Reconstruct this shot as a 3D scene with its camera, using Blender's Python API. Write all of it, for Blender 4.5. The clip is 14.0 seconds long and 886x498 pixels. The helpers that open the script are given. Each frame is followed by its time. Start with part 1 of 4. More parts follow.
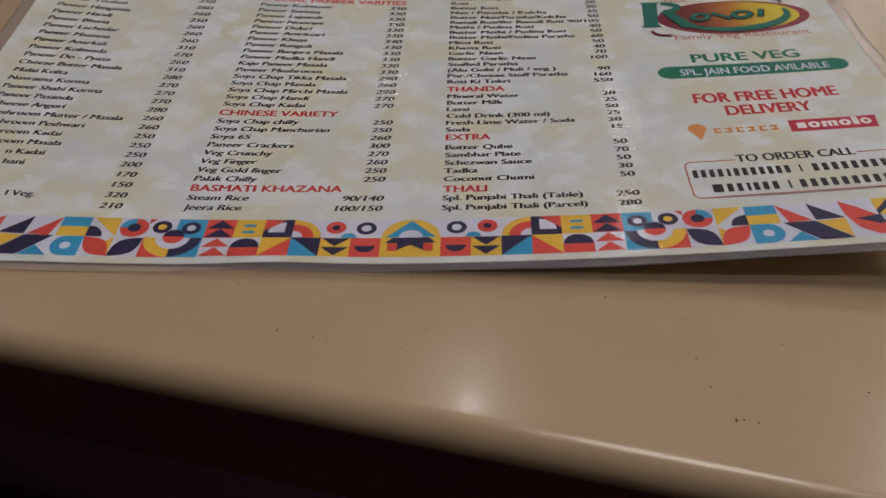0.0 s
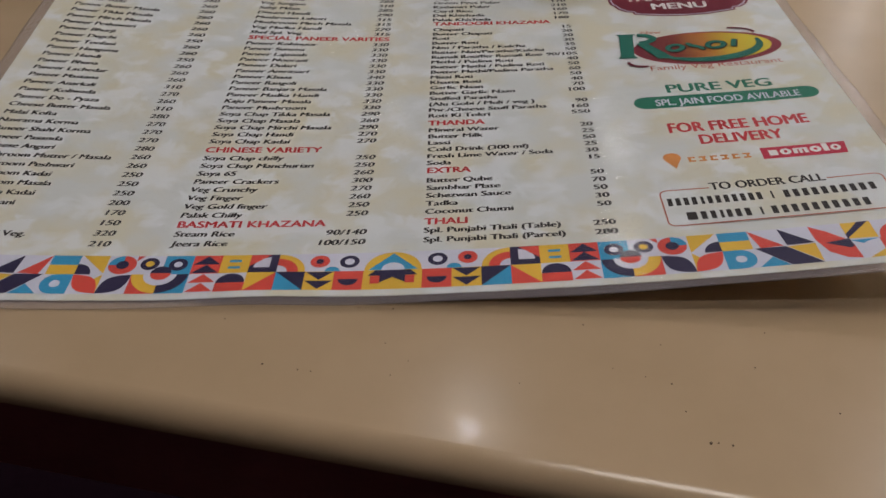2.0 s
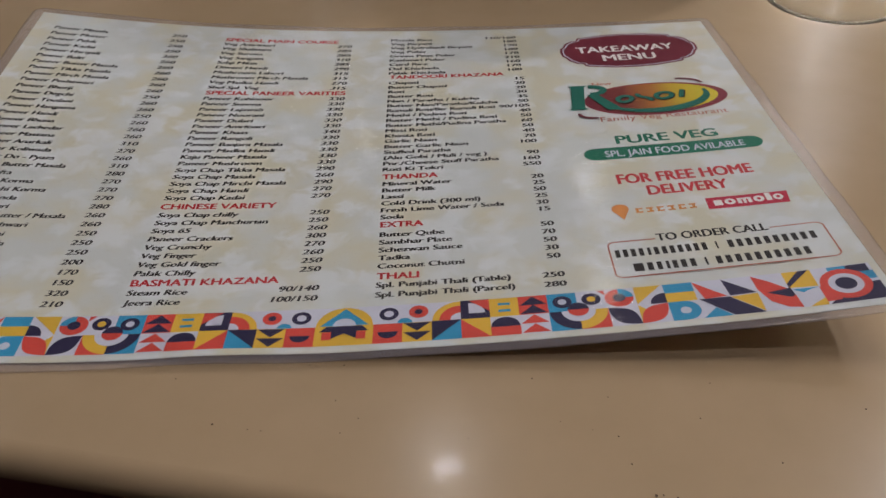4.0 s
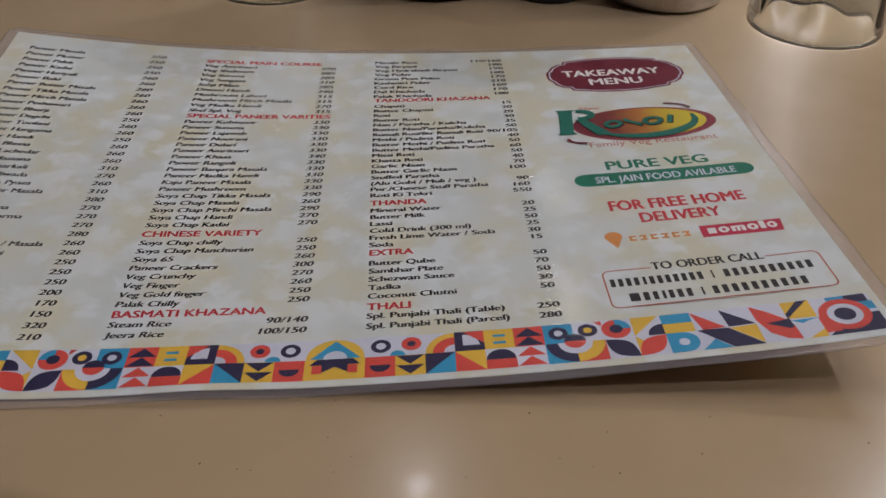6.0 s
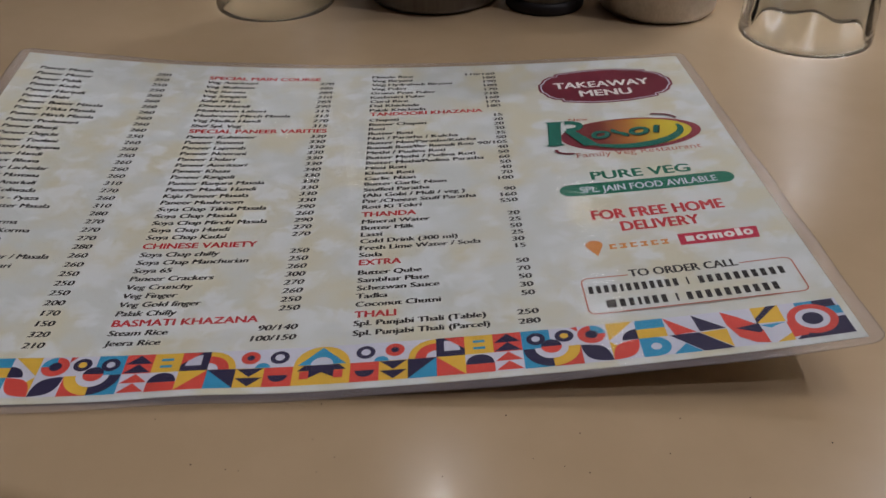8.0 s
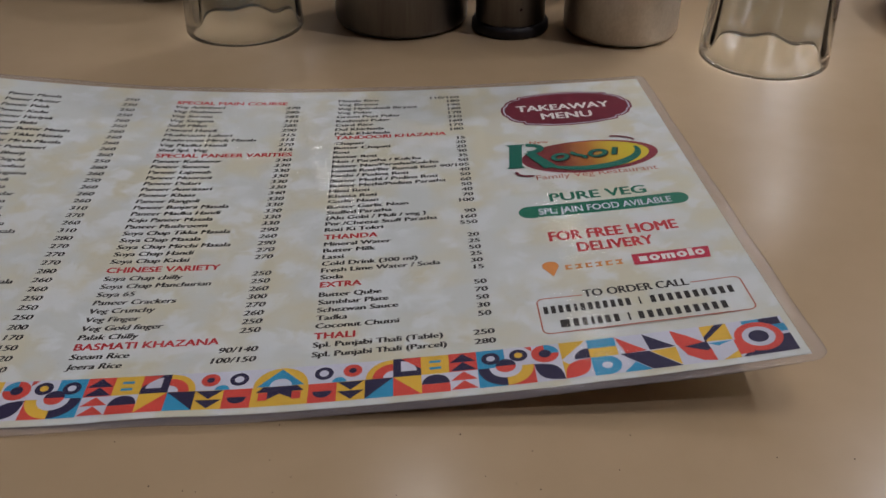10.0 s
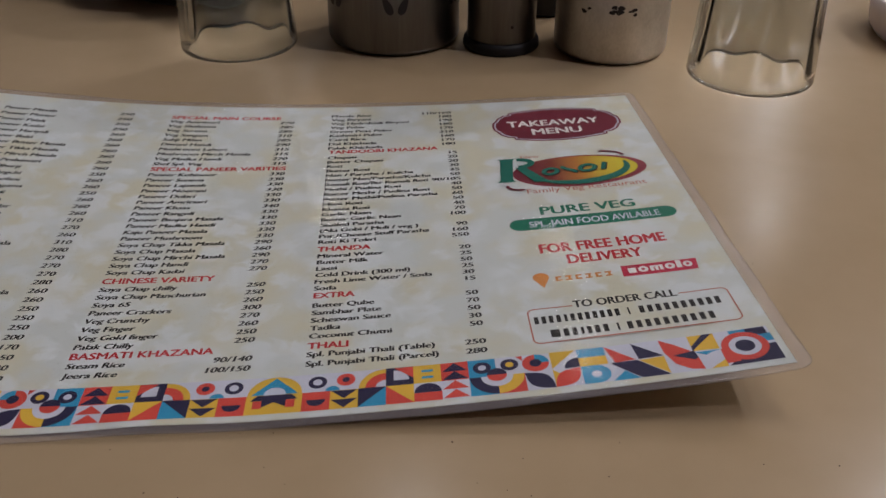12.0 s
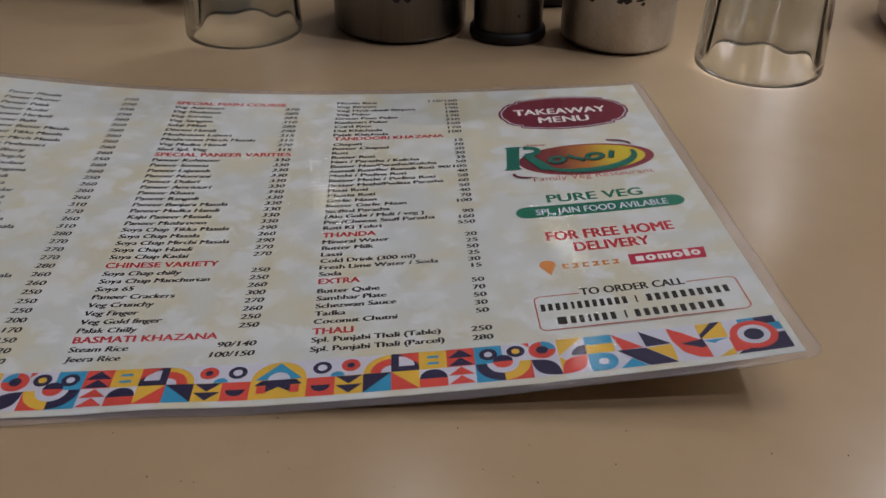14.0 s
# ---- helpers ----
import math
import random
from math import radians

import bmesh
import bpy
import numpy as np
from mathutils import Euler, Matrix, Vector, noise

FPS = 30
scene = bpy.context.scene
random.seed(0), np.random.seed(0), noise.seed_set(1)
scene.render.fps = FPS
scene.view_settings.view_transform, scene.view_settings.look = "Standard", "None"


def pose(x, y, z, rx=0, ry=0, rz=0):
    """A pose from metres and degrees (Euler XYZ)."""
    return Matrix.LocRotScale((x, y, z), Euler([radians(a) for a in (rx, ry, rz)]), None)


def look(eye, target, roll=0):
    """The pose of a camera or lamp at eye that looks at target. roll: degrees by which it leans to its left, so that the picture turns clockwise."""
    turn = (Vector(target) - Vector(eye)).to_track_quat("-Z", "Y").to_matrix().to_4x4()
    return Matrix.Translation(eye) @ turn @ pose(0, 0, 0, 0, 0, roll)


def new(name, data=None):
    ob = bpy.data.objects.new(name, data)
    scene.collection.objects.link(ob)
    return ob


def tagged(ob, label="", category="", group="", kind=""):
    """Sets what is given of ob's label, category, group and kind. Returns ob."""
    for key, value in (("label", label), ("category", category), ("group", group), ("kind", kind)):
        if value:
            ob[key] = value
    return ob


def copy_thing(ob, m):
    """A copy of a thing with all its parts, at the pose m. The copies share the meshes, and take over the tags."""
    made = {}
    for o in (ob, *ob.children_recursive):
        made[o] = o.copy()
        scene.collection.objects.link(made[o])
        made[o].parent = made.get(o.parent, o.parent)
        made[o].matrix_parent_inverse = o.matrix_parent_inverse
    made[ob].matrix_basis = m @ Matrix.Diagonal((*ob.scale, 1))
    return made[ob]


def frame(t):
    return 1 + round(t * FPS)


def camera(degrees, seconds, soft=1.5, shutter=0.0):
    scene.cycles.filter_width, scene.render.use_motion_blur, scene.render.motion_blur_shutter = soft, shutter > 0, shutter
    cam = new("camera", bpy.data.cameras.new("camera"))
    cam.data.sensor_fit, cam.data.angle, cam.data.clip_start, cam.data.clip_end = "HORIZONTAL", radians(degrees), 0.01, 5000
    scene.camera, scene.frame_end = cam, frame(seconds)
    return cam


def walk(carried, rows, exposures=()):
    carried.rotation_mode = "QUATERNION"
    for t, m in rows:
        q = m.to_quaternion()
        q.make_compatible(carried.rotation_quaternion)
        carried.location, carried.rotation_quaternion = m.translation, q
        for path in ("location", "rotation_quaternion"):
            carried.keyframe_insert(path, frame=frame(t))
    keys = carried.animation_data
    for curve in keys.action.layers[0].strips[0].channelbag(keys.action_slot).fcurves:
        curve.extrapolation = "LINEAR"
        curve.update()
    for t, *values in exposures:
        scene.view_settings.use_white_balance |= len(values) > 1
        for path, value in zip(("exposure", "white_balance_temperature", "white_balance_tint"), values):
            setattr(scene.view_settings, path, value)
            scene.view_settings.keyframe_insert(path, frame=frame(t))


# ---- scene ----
EXPOSURES = [(0.0, 0.03, 6750, 11), (2.5, 0.08, 6750, 10), (4.0, 0.06, 6650, 10), (6.5, -0.02, 6500, 10), (8.5, -0.03, 6500, 10), (11.0, -0.08, 6500, 10), (14.0, -0.08, 6500, 10)]
cam = camera(51.24, 14.0, soft=1.6)
walk(cam, [
    (0.0, look((0.0138, -0.2873, 0.1604), (0.0075, -0.0596, -0.0347), 0.24)),
    (0.5, look((0.0144, -0.2812, 0.1614), (0.0106, -0.0518, -0.0319), -0.00)),
    (1.0, look((0.0163, -0.2811, 0.1624), (0.0125, -0.0504, -0.0293), -0.41)),
    (1.5, look((0.0176, -0.2907, 0.1663), (0.0115, -0.0580, -0.0230), -0.76)),
    (2.0, look((0.0179, -0.2907, 0.1652), (0.0128, -0.0575, -0.0234), -0.63)),
    (2.5, look((0.0178, -0.2901, 0.1667), (0.0145, -0.0557, -0.0205), -0.56)),
    (3.0, look((0.0214, -0.2913, 0.1674), (0.0207, -0.0552, -0.0177), -0.42)),
    (3.5, look((0.0233, -0.2937, 0.1703), (0.0245, -0.0553, -0.0117), -0.34)),
    (4.0, look((0.0250, -0.2902, 0.1709), (0.0278, -0.0495, -0.0081), -0.38)),
    (4.2, look((0.0229, -0.2932, 0.1703), (0.0271, -0.0517, -0.0076), -0.15)),
    (6.3, look((0.0190, -0.2824, 0.1703), (0.0315, -0.0388, -0.0043), 0.90)),
    (6.5, look((0.0191, -0.2863, 0.1706), (0.0304, -0.0433, -0.0049), 0.96)),
    (7.0, look((0.0212, -0.2883, 0.1755), (0.0305, -0.0448, 0.0004), 0.76)),
    (7.5, look((0.0238, -0.2928, 0.1760), (0.0301, -0.0484, 0.0022), 0.14)),
    (8.0, look((0.0302, -0.2918, 0.1776), (0.0352, -0.0468, 0.0046), -0.60)),
    (8.5, look((0.0305, -0.2949, 0.1848), (0.0345, -0.0470, 0.0159), -1.10)),
    (8.7, look((0.0420, -0.2963, 0.1858), (0.0452, -0.0491, 0.0157), -1.83)),
    (10.8, look((0.0361, -0.2960, 0.1801), (0.0503, -0.0466, 0.0140), 0.34)),
    (11.0, look((0.0369, -0.2971, 0.1825), (0.0511, -0.0473, 0.0170), 0.21)),
    (11.5, look((0.0379, -0.2984, 0.1820), (0.0521, -0.0475, 0.0182), -0.09)),
    (12.0, look((0.0374, -0.3010, 0.1825), (0.0510, -0.0497, 0.0192), 0.14)),
    (12.5, look((0.0376, -0.2983, 0.1812), (0.0511, -0.0473, 0.0174), 0.42)),
    (13.0, look((0.0376, -0.2989, 0.1802), (0.0508, -0.0482, 0.0160), 0.33)),
    (13.5, look((0.0372, -0.2989, 0.1791), (0.0505, -0.0484, 0.0146), 0.34)),
    (14.0, look((0.0360, -0.3005, 0.1790), (0.0490, -0.0501, 0.0142), 0.55)),
], exposures=EXPOSURES)


# ---- light: a dining room at night, lit by round ceiling downlights ----
world = bpy.data.worlds.new("room_dark")
scene.world = world
world.use_nodes = True
world.node_tree.nodes["Background"].inputs[0].default_value = (0.9, 0.8, 0.7, 1)
world.node_tree.nodes["Background"].inputs[1].default_value = 0.01

FLOOR_Z, CEIL_Z = -0.75, 2.12
DOWNLIGHTS = [(0.05, 1.62, 0.95), (1.68, 1.42, 17.0), (1.56, 0.28, 7.0), (1.52, -0.48, 14.0), (-1.6, 1.7, 0.6), (1.78, 3.42, 1.5), (0.45, 3.6, 0.34), (0.33, 2.85, 0.20), (-0.45, 3.80, 0.15), (-1.65, 3.4, 0.5), (0.1, 5.1, 1.2), (2.12, 4.4, 1.3), (2.7, 5.6, 4.0)]
for lx, ly, watts in DOWNLIGHTS:
    data = bpy.data.lights.new("downlight_lamp", "AREA")
    data.shape, data.size, data.energy, data.color = "DISK", 0.075, watts, (0.91, 0.92, 1.0)
    lamp = new("downlight_lamp", data)
    lamp.location = (lx, ly, CEIL_Z - 0.012)


# a square panel light over the table
PANEL = (0.41, 0.34, 4.0)
data = bpy.data.lights.new("panel_lamp", "AREA")
data.shape, data.size, data.energy, data.color = "SQUARE", 0.58, PANEL[2], (0.88, 0.91, 1.02)
lamp = new("panel_lamp", data)
lamp.location = (PANEL[0], PANEL[1], CEIL_Z - 0.02)

# added fill light: unseen strips on ledges round the room, aimed at the ceiling
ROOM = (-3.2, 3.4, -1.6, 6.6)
FILL_Z = 1.86
FILL_STRIPS = [("x", ROOM[1] - 0.12, 0.05, 3.0, 52.0), ("x", ROOM[0] + 0.12, 2.5, 7.8, 0.7), ("y", 0.1, ROOM[3] - 0.12, 6.0, 1.0)]
for axis, cx, cy, length, watts in FILL_STRIPS:
    data = bpy.data.lights.new("fill_strip_lamp", "AREA")
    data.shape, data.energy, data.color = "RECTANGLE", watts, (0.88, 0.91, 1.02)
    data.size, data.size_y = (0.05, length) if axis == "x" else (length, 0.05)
    lamp = new("fill_strip_lamp", data)
    lamp.location, lamp.rotation_euler = (cx, cy, FILL_Z + 0.02), (radians(180), 0, 0)


# ---- materials ----
def mat_new(name):
    m = bpy.data.materials.new(name)
    m.use_nodes = True
    return m, m.node_tree.nodes, m.node_tree.links, m.node_tree.nodes["Principled BSDF"]


def put(bsdf, **values):
    for key, value in values.items():
        bsdf.inputs[key.replace("_", " ")].default_value = value


def textured(name, dark, light, scale=20.0, fine=300.0, rough=0.5, bump=0.1, stretch=(1, 1, 1), metal=0.0, coat=0.0, coat_rough=0.1, fine_amount=0.3, bump_distance=0.001, rough_spread=0.1, ramp=(0.3, 0.7)):
    """Two scales of colour variation, roughness that varies with them, and a fine relief, in object metres."""
    m, nodes, links, bsdf = mat_new(name)
    coord = nodes.new("ShaderNodeTexCoord")
    mapping = nodes.new("ShaderNodeMapping")
    mapping.inputs["Scale"].default_value = stretch
    links.new(coord.outputs["Object"], mapping.inputs[0])
    big = nodes.new("ShaderNodeTexNoise")
    big.inputs["Scale"].default_value, big.inputs["Detail"].default_value = scale, 5
    small = nodes.new("ShaderNodeTexNoise")
    small.inputs["Scale"].default_value, small.inputs["Detail"].default_value = fine, 4
    links.new(mapping.outputs[0], big.inputs[0])
    links.new(mapping.outputs[0], small.inputs[0])
    mixed = nodes.new("ShaderNodeMix")
    mixed.data_type = "FLOAT"
    mixed.inputs[0].default_value = fine_amount
    links.new(big.outputs[0], mixed.inputs[2])
    links.new(small.outputs[0], mixed.inputs[3])
    stops, ramp = ramp, nodes.new("ShaderNodeValToRGB")
    ramp.color_ramp.elements[0].color, ramp.color_ramp.elements[1].color = (*dark, 1), (*light, 1)
    ramp.color_ramp.elements[0].position, ramp.color_ramp.elements[1].position = stops
    links.new(mixed.outputs[0], ramp.inputs[0])
    links.new(ramp.outputs[0], bsdf.inputs["Base Color"])
    span = nodes.new("ShaderNodeMapRange")
    span.inputs[3].default_value, span.inputs[4].default_value = max(rough - rough_spread, 0.02), rough + rough_spread
    links.new(big.outputs[0], span.inputs[0])
    links.new(span.outputs[0], bsdf.inputs["Roughness"])
    if bump:
        relief = nodes.new("ShaderNodeBump")
        relief.inputs["Strength"].default_value, relief.inputs["Distance"].default_value = bump, bump_distance
        links.new(small.outputs[0], relief.inputs["Height"])
        links.new(relief.outputs[0], bsdf.inputs["Normal"])
    put(bsdf, Metallic=metal, Coat_Weight=coat, Coat_Roughness=coat_rough)
    return m


def ink(name, colour, rough=0.55):
    return textured(name, tuple(c * 0.9 for c in colour), tuple(min(c * 1.08, 1) for c in colour), 60, 900, rough, 0.0)


M_TABLE = textured("beige_laminate", (0.392, 0.278, 0.163), (0.478, 0.347, 0.219), 14, 70, 0.21, 0.06, (1, 1, 1), coat=0.065, coat_rough=0.03, fine_amount=0.3, bump_distance=0.0006, rough_spread=0.07, ramp=(0.15, 0.85))
# the lacquer over it is slightly pitted
_n, _l = M_TABLE.node_tree.nodes, M_TABLE.node_tree.links
pits, pitted = _n.new("ShaderNodeTexNoise"), _n.new("ShaderNodeBump")
pits.inputs["Scale"].default_value, pits.inputs["Detail"].default_value = 420, 2
pitted.inputs["Strength"].default_value, pitted.inputs["Distance"].default_value = 1.0, 0.000018
_l.new(_n["Texture Coordinate"].outputs["Object"], pits.inputs[0])
_l.new(pits.outputs[0], pitted.inputs["Height"])
_l.new(pitted.outputs[0], _n["Principled BSDF"].inputs["Coat Normal"])
M_EDGE = textured("dark_maroon_brown", (0.19, 0.055, 0.055), (0.26, 0.08, 0.08), 14, 260, 0.5, 0.1, (1, 1, 4))


def parchment(name):
    """Cream print: yellowish and bluish-white clouds a few centimetres wide, with pale leafy flecks printed over them."""
    m, nodes, links, bsdf = mat_new(name)
    coord = nodes.new("ShaderNodeTexCoord")
    clouds, flecks, leaf = nodes.new("ShaderNodeTexNoise"), nodes.new("ShaderNodeTexNoise"), nodes.new("ShaderNodeTexVoronoi")
    clouds.inputs["Scale"].default_value, clouds.inputs["Detail"].default_value = 40, 4
    flecks.inputs["Scale"].default_value, flecks.inputs["Detail"].default_value, flecks.inputs["Distortion"].default_value = 95, 3, 1.4
    leaf.feature, leaf.inputs["Scale"].default_value = "SMOOTH_F1", 95
    bend_it = nodes.new("ShaderNodeVectorMath")
    bend_it.operation = "MULTIPLY_ADD"
    bend_it.inputs[1].default_value = (0.014, 0.014, 0.0)
    links.new(coord.outputs["Object"], clouds.inputs[0])
    links.new(coord.outputs["Object"], flecks.inputs[0])
    links.new(flecks.outputs["Color"], bend_it.inputs[0])
    links.new(coord.outputs["Object"], bend_it.inputs[2])
    links.new(bend_it.outputs[0], leaf.inputs["Vector"])
    tone, pale = nodes.new("ShaderNodeValToRGB"), nodes.new("ShaderNodeValToRGB")
    for ramp, stops in ((tone, ((0.40, (0.635, 0.60, 0.465)), (0.60, (0.61, 0.63, 0.61)))), (pale, ((0.22, (1, 1, 1)), (0.48, (0, 0, 0))))):
        for element, (at, colour) in zip(ramp.color_ramp.elements, stops):
            element.position, element.color = at, (*colour, 1)
    links.new(clouds.outputs[0], tone.inputs[0])
    links.new(leaf.outputs["Distance"], pale.inputs[0])
    share, both = nodes.new("ShaderNodeMath"), nodes.new("ShaderNodeMix")
    share.operation, share.inputs[1].default_value = "MULTIPLY", 0.75
    both.data_type = "RGBA"
    links.new(pale.outputs[0], share.inputs[0])
    links.new(share.outputs[0], both.inputs[0])
    links.new(tone.outputs[0], both.inputs[6])
    both.inputs[7].default_value = (0.70, 0.725, 0.74, 1)
    links.new(both.outputs[2], bsdf.inputs["Base Color"])
    put(bsdf, Roughness=0.6)
    return m


M_PAPER = parchment("cream_print_paper")
M_BLACK = ink("black_ink", (0.018, 0.013, 0.012))
M_RED = ink("red_heading_ink", (0.58, 0.032, 0.042))
M_GREEN = ink("green_ink", (0.006, 0.17, 0.10))
M_MAROON = ink("maroon_ink", (0.17, 0.011, 0.028))
M_WHITE = ink("white_ink", (0.80, 0.78, 0.74))
M_ORANGE = ink("orange_ink", (0.72, 0.27, 0.07))
M_BRICK = ink("brick_red_ink", (0.50, 0.12, 0.07))
M_CRIMSON = ink("crimson_ink", (0.55, 0.02, 0.06))
M_YEL = ink("border_yellow", (0.78, 0.47, 0.05))
M_COR = ink("border_coral", (0.70, 0.07, 0.05))
M_BLU = ink("border_blue", (0.03, 0.30, 0.52))
M_NAV = ink("border_navy", (0.022, 0.016, 0.06))
M_LAV = ink("border_lavender_white", (0.62, 0.62, 0.72))
M_TEAL = ink("dark_green_ink", (0.006, 0.15, 0.105))
M_PLUM = ink("plum_ink", (0.27, 0.03, 0.05))
M_OVAL = ink("logo_oval", (0.2, 0.02, 0.03))
_n, _l = M_OVAL.node_tree.nodes, M_OVAL.node_tree.links
along, oval_ramp = _n.new("ShaderNodeSeparateXYZ"), _n.new("ShaderNodeValToRGB")
span = _n.new("ShaderNodeMapRange")
span.inputs[1].default_value, span.inputs[2].default_value = 0.084, 0.134
_l.new(_n["Texture Coordinate"].outputs["Object"], along.inputs[0])
_l.new(along.outputs[0], span.inputs[0])
_l.new(span.outputs[0], oval_ramp.inputs[0])
_l.new(oval_ramp.outputs[0], _n["Principled BSDF"].inputs["Base Color"])
oval_ramp.color_ramp.elements[0].color, oval_ramp.color_ramp.elements[1].color = (0.17, 0.012, 0.03, 1), (0.66, 0.52, 0.03, 1)
oval_ramp.color_ramp.elements[1].position = 0.86
for at, colour in ((0.30, (0.20, 0.03, 0.02, 1)), (0.52, (0.46, 0.17, 0.03, 1)), (0.70, (0.62, 0.42, 0.03, 1))):
    oval_ramp.color_ramp.elements.new(at).color = colour
M_WALL = textured("wall_paint", (0.50, 0.42, 0.33), (0.56, 0.48, 0.38), 3, 120, 0.7, 0.1)
M_WALL_DARK = textured("dark_unseen_wall", (0.05, 0.028, 0.02), (0.09, 0.05, 0.035), 5, 120, 0.6, 0.1, (1, 1, 0.2))
M_CEIL = textured("ceiling_paint", (0.57, 0.555, 0.52), (0.63, 0.61, 0.575), 4, 150, 0.8, 0.1)
M_FLOOR = textured("dark_floor_tile", (0.026, 0.010, 0.019), (0.038, 0.016, 0.028), 8, 150, 0.7, 0.1)
put(M_FLOOR.node_tree.nodes["Principled BSDF"], Specular_IOR_Level=0.05)
M_STEEL = textured("worn_steel", (0.130, 0.120, 0.119), (0.212, 0.20, 0.194), 60, 700, 0.33, 0.15, (1, 1, 0.06), metal=1.0, bump_distance=0.0003)
M_DULL = textured("dull_scratched_steel", (0.43, 0.395, 0.36), (0.66, 0.62, 0.57), 90, 900, 0.45, 0.25, (1, 1, 0.6), metal=1.0, bump_distance=0.0004)
M_DARK = textured("black_plastic", (0.010, 0.007, 0.009), (0.018, 0.013, 0.016), 60, 600, 0.6, 0.1)
M_BROWN = textured("brown_glaze", (0.66, 0.57, 0.57), (0.76, 0.66, 0.64), 40, 400, 0.3, 0.1)
M_CRUMB = textured("dark_crumb", (0.09, 0.055, 0.03), (0.17, 0.105, 0.06), 900, 4000, 0.8, 0.2)


def film_material(name, milk, wave, shine=0.02, rough=0.05):
    """Clear plastic: see-through, glossier at grazing angles, with a share of milky scatter and soft ripples."""
    m, nodes, links, bsdf = mat_new(name)
    nodes.remove(bsdf)
    out = nodes["Material Output"]
    clear, gloss, haze = nodes.new("ShaderNodeBsdfTransparent"), nodes.new("ShaderNodeBsdfGlossy"), nodes.new("ShaderNodeBsdfDiffuse")
    gloss.inputs["Roughness"].default_value = rough
    haze.inputs["Color"].default_value = (0.68, 0.61, 0.66, 1)
    clear.inputs["Color"].default_value = (0.97, 0.97, 0.97, 1)
    body, skin, fres = nodes.new("ShaderNodeMixShader"), nodes.new("ShaderNodeMixShader"), nodes.new("ShaderNodeLayerWeight")
    fres.inputs["Blend"].default_value = 0.5
    power, gain = nodes.new("ShaderNodeMath"), nodes.new("ShaderNodeMath")
    power.operation, gain.operation = "POWER", "MULTIPLY_ADD"
    power.inputs[1].default_value, gain.inputs[1].default_value, gain.inputs[2].default_value = 4.5, 0.50, shine
    coord, ripples, fine = nodes.new("ShaderNodeTexCoord"), nodes.new("ShaderNodeTexNoise"), nodes.new("ShaderNodeTexNoise")
    ripples.inputs["Scale"].default_value, ripples.inputs["Detail"].default_value = 38, 3
    fine.inputs["Scale"].default_value = 250
    add = nodes.new("ShaderNodeMath")
    add.operation = "MULTIPLY_ADD"
    add.inputs[1].default_value = 0.5
    relief = nodes.new("ShaderNodeBump")
    relief.inputs["Strength"].default_value, relief.inputs["Distance"].default_value = 1.0, wave
    sway = nodes.new("ShaderNodeMapping")
    sway.inputs["Scale"].default_value = (0.55, 1.3, 1.0)
    links.new(coord.outputs["Object"], sway.inputs[0])
    for n in (ripples, fine):
        links.new(sway.outputs[0], n.inputs[0])
    links.new(fine.outputs[0], add.inputs[0])
    links.new(ripples.outputs[0], add.inputs[2])
    links.new(add.outputs[0], relief.inputs["Height"])
    for n in (gloss, fres):
        links.new(relief.outputs[0], n.inputs["Normal"])
    body.inputs[0].default_value = milk
    links.new(clear.outputs[0], body.inputs[1])
    links.new(haze.outputs[0], body.inputs[2])
    links.new(fres.outputs["Facing"], power.inputs[0])
    links.new(power.outputs[0], gain.inputs[0])
    links.new(gain.outputs[0], skin.inputs[0])
    links.new(body.outputs[0], skin.inputs[1])
    links.new(gloss.outputs[0], skin.inputs[2])
    links.new(skin.outputs[0], out.inputs["Surface"])
    return m


M_FILM = film_material("laminating_film", 0.004, 0.00014, 0.014)
M_RIM = film_material("laminate_margin", 0.11, 0.00015, rough=0.16)


M_BEAD, _n, _l, _b = mat_new("thick_glass")
put(_b, Base_Color=(0.82, 0.84, 0.83, 1), Roughness=0.02, IOR=1.5, Transmission_Weight=1.0)
M_LAMP, _n, _l, _b = mat_new("lamp_diffuser")
put(_b, Base_Color=(0.9, 0.88, 0.82, 1), Emission_Color=(1.0, 0.9, 0.78, 1), Emission_Strength=6.0)


# ---- building helpers ----
def empty(name, at=(0, 0, 0)):
    ob = new(name)
    ob.location = at
    ob.empty_display_size = 0.02
    return ob


def mesh_ob(name, bm, materials, parent=None, label="", smooth=False):
    me = bpy.data.meshes.new(name)
    bm.to_mesh(me)
    bm.free()
    for m in materials if isinstance(materials, (list, tuple)) else [materials]:
        me.materials.append(m)
    if smooth:
        for p in me.polygons:
            p.use_smooth = True
    ob = new(name, me)
    ob.parent = parent
    return tagged(ob, label)


part = mesh_ob


def box(bm, x0, x1, y0, y1, z0, z1, bevel=0.0):
    got = bmesh.ops.create_cube(bm, size=1.0)["verts"]
    for v in got:
        v.co = Vector(((x0 + x1) / 2 + v.co.x * (x1 - x0), (y0 + y1) / 2 + v.co.y * (y1 - y0), (z0 + z1) / 2 + v.co.z * (z1 - z0)))
    if bevel:
        bmesh.ops.bevel(bm, geom=list({e for v in got for e in v.link_edges}), offset=bevel, segments=3, affect="EDGES")


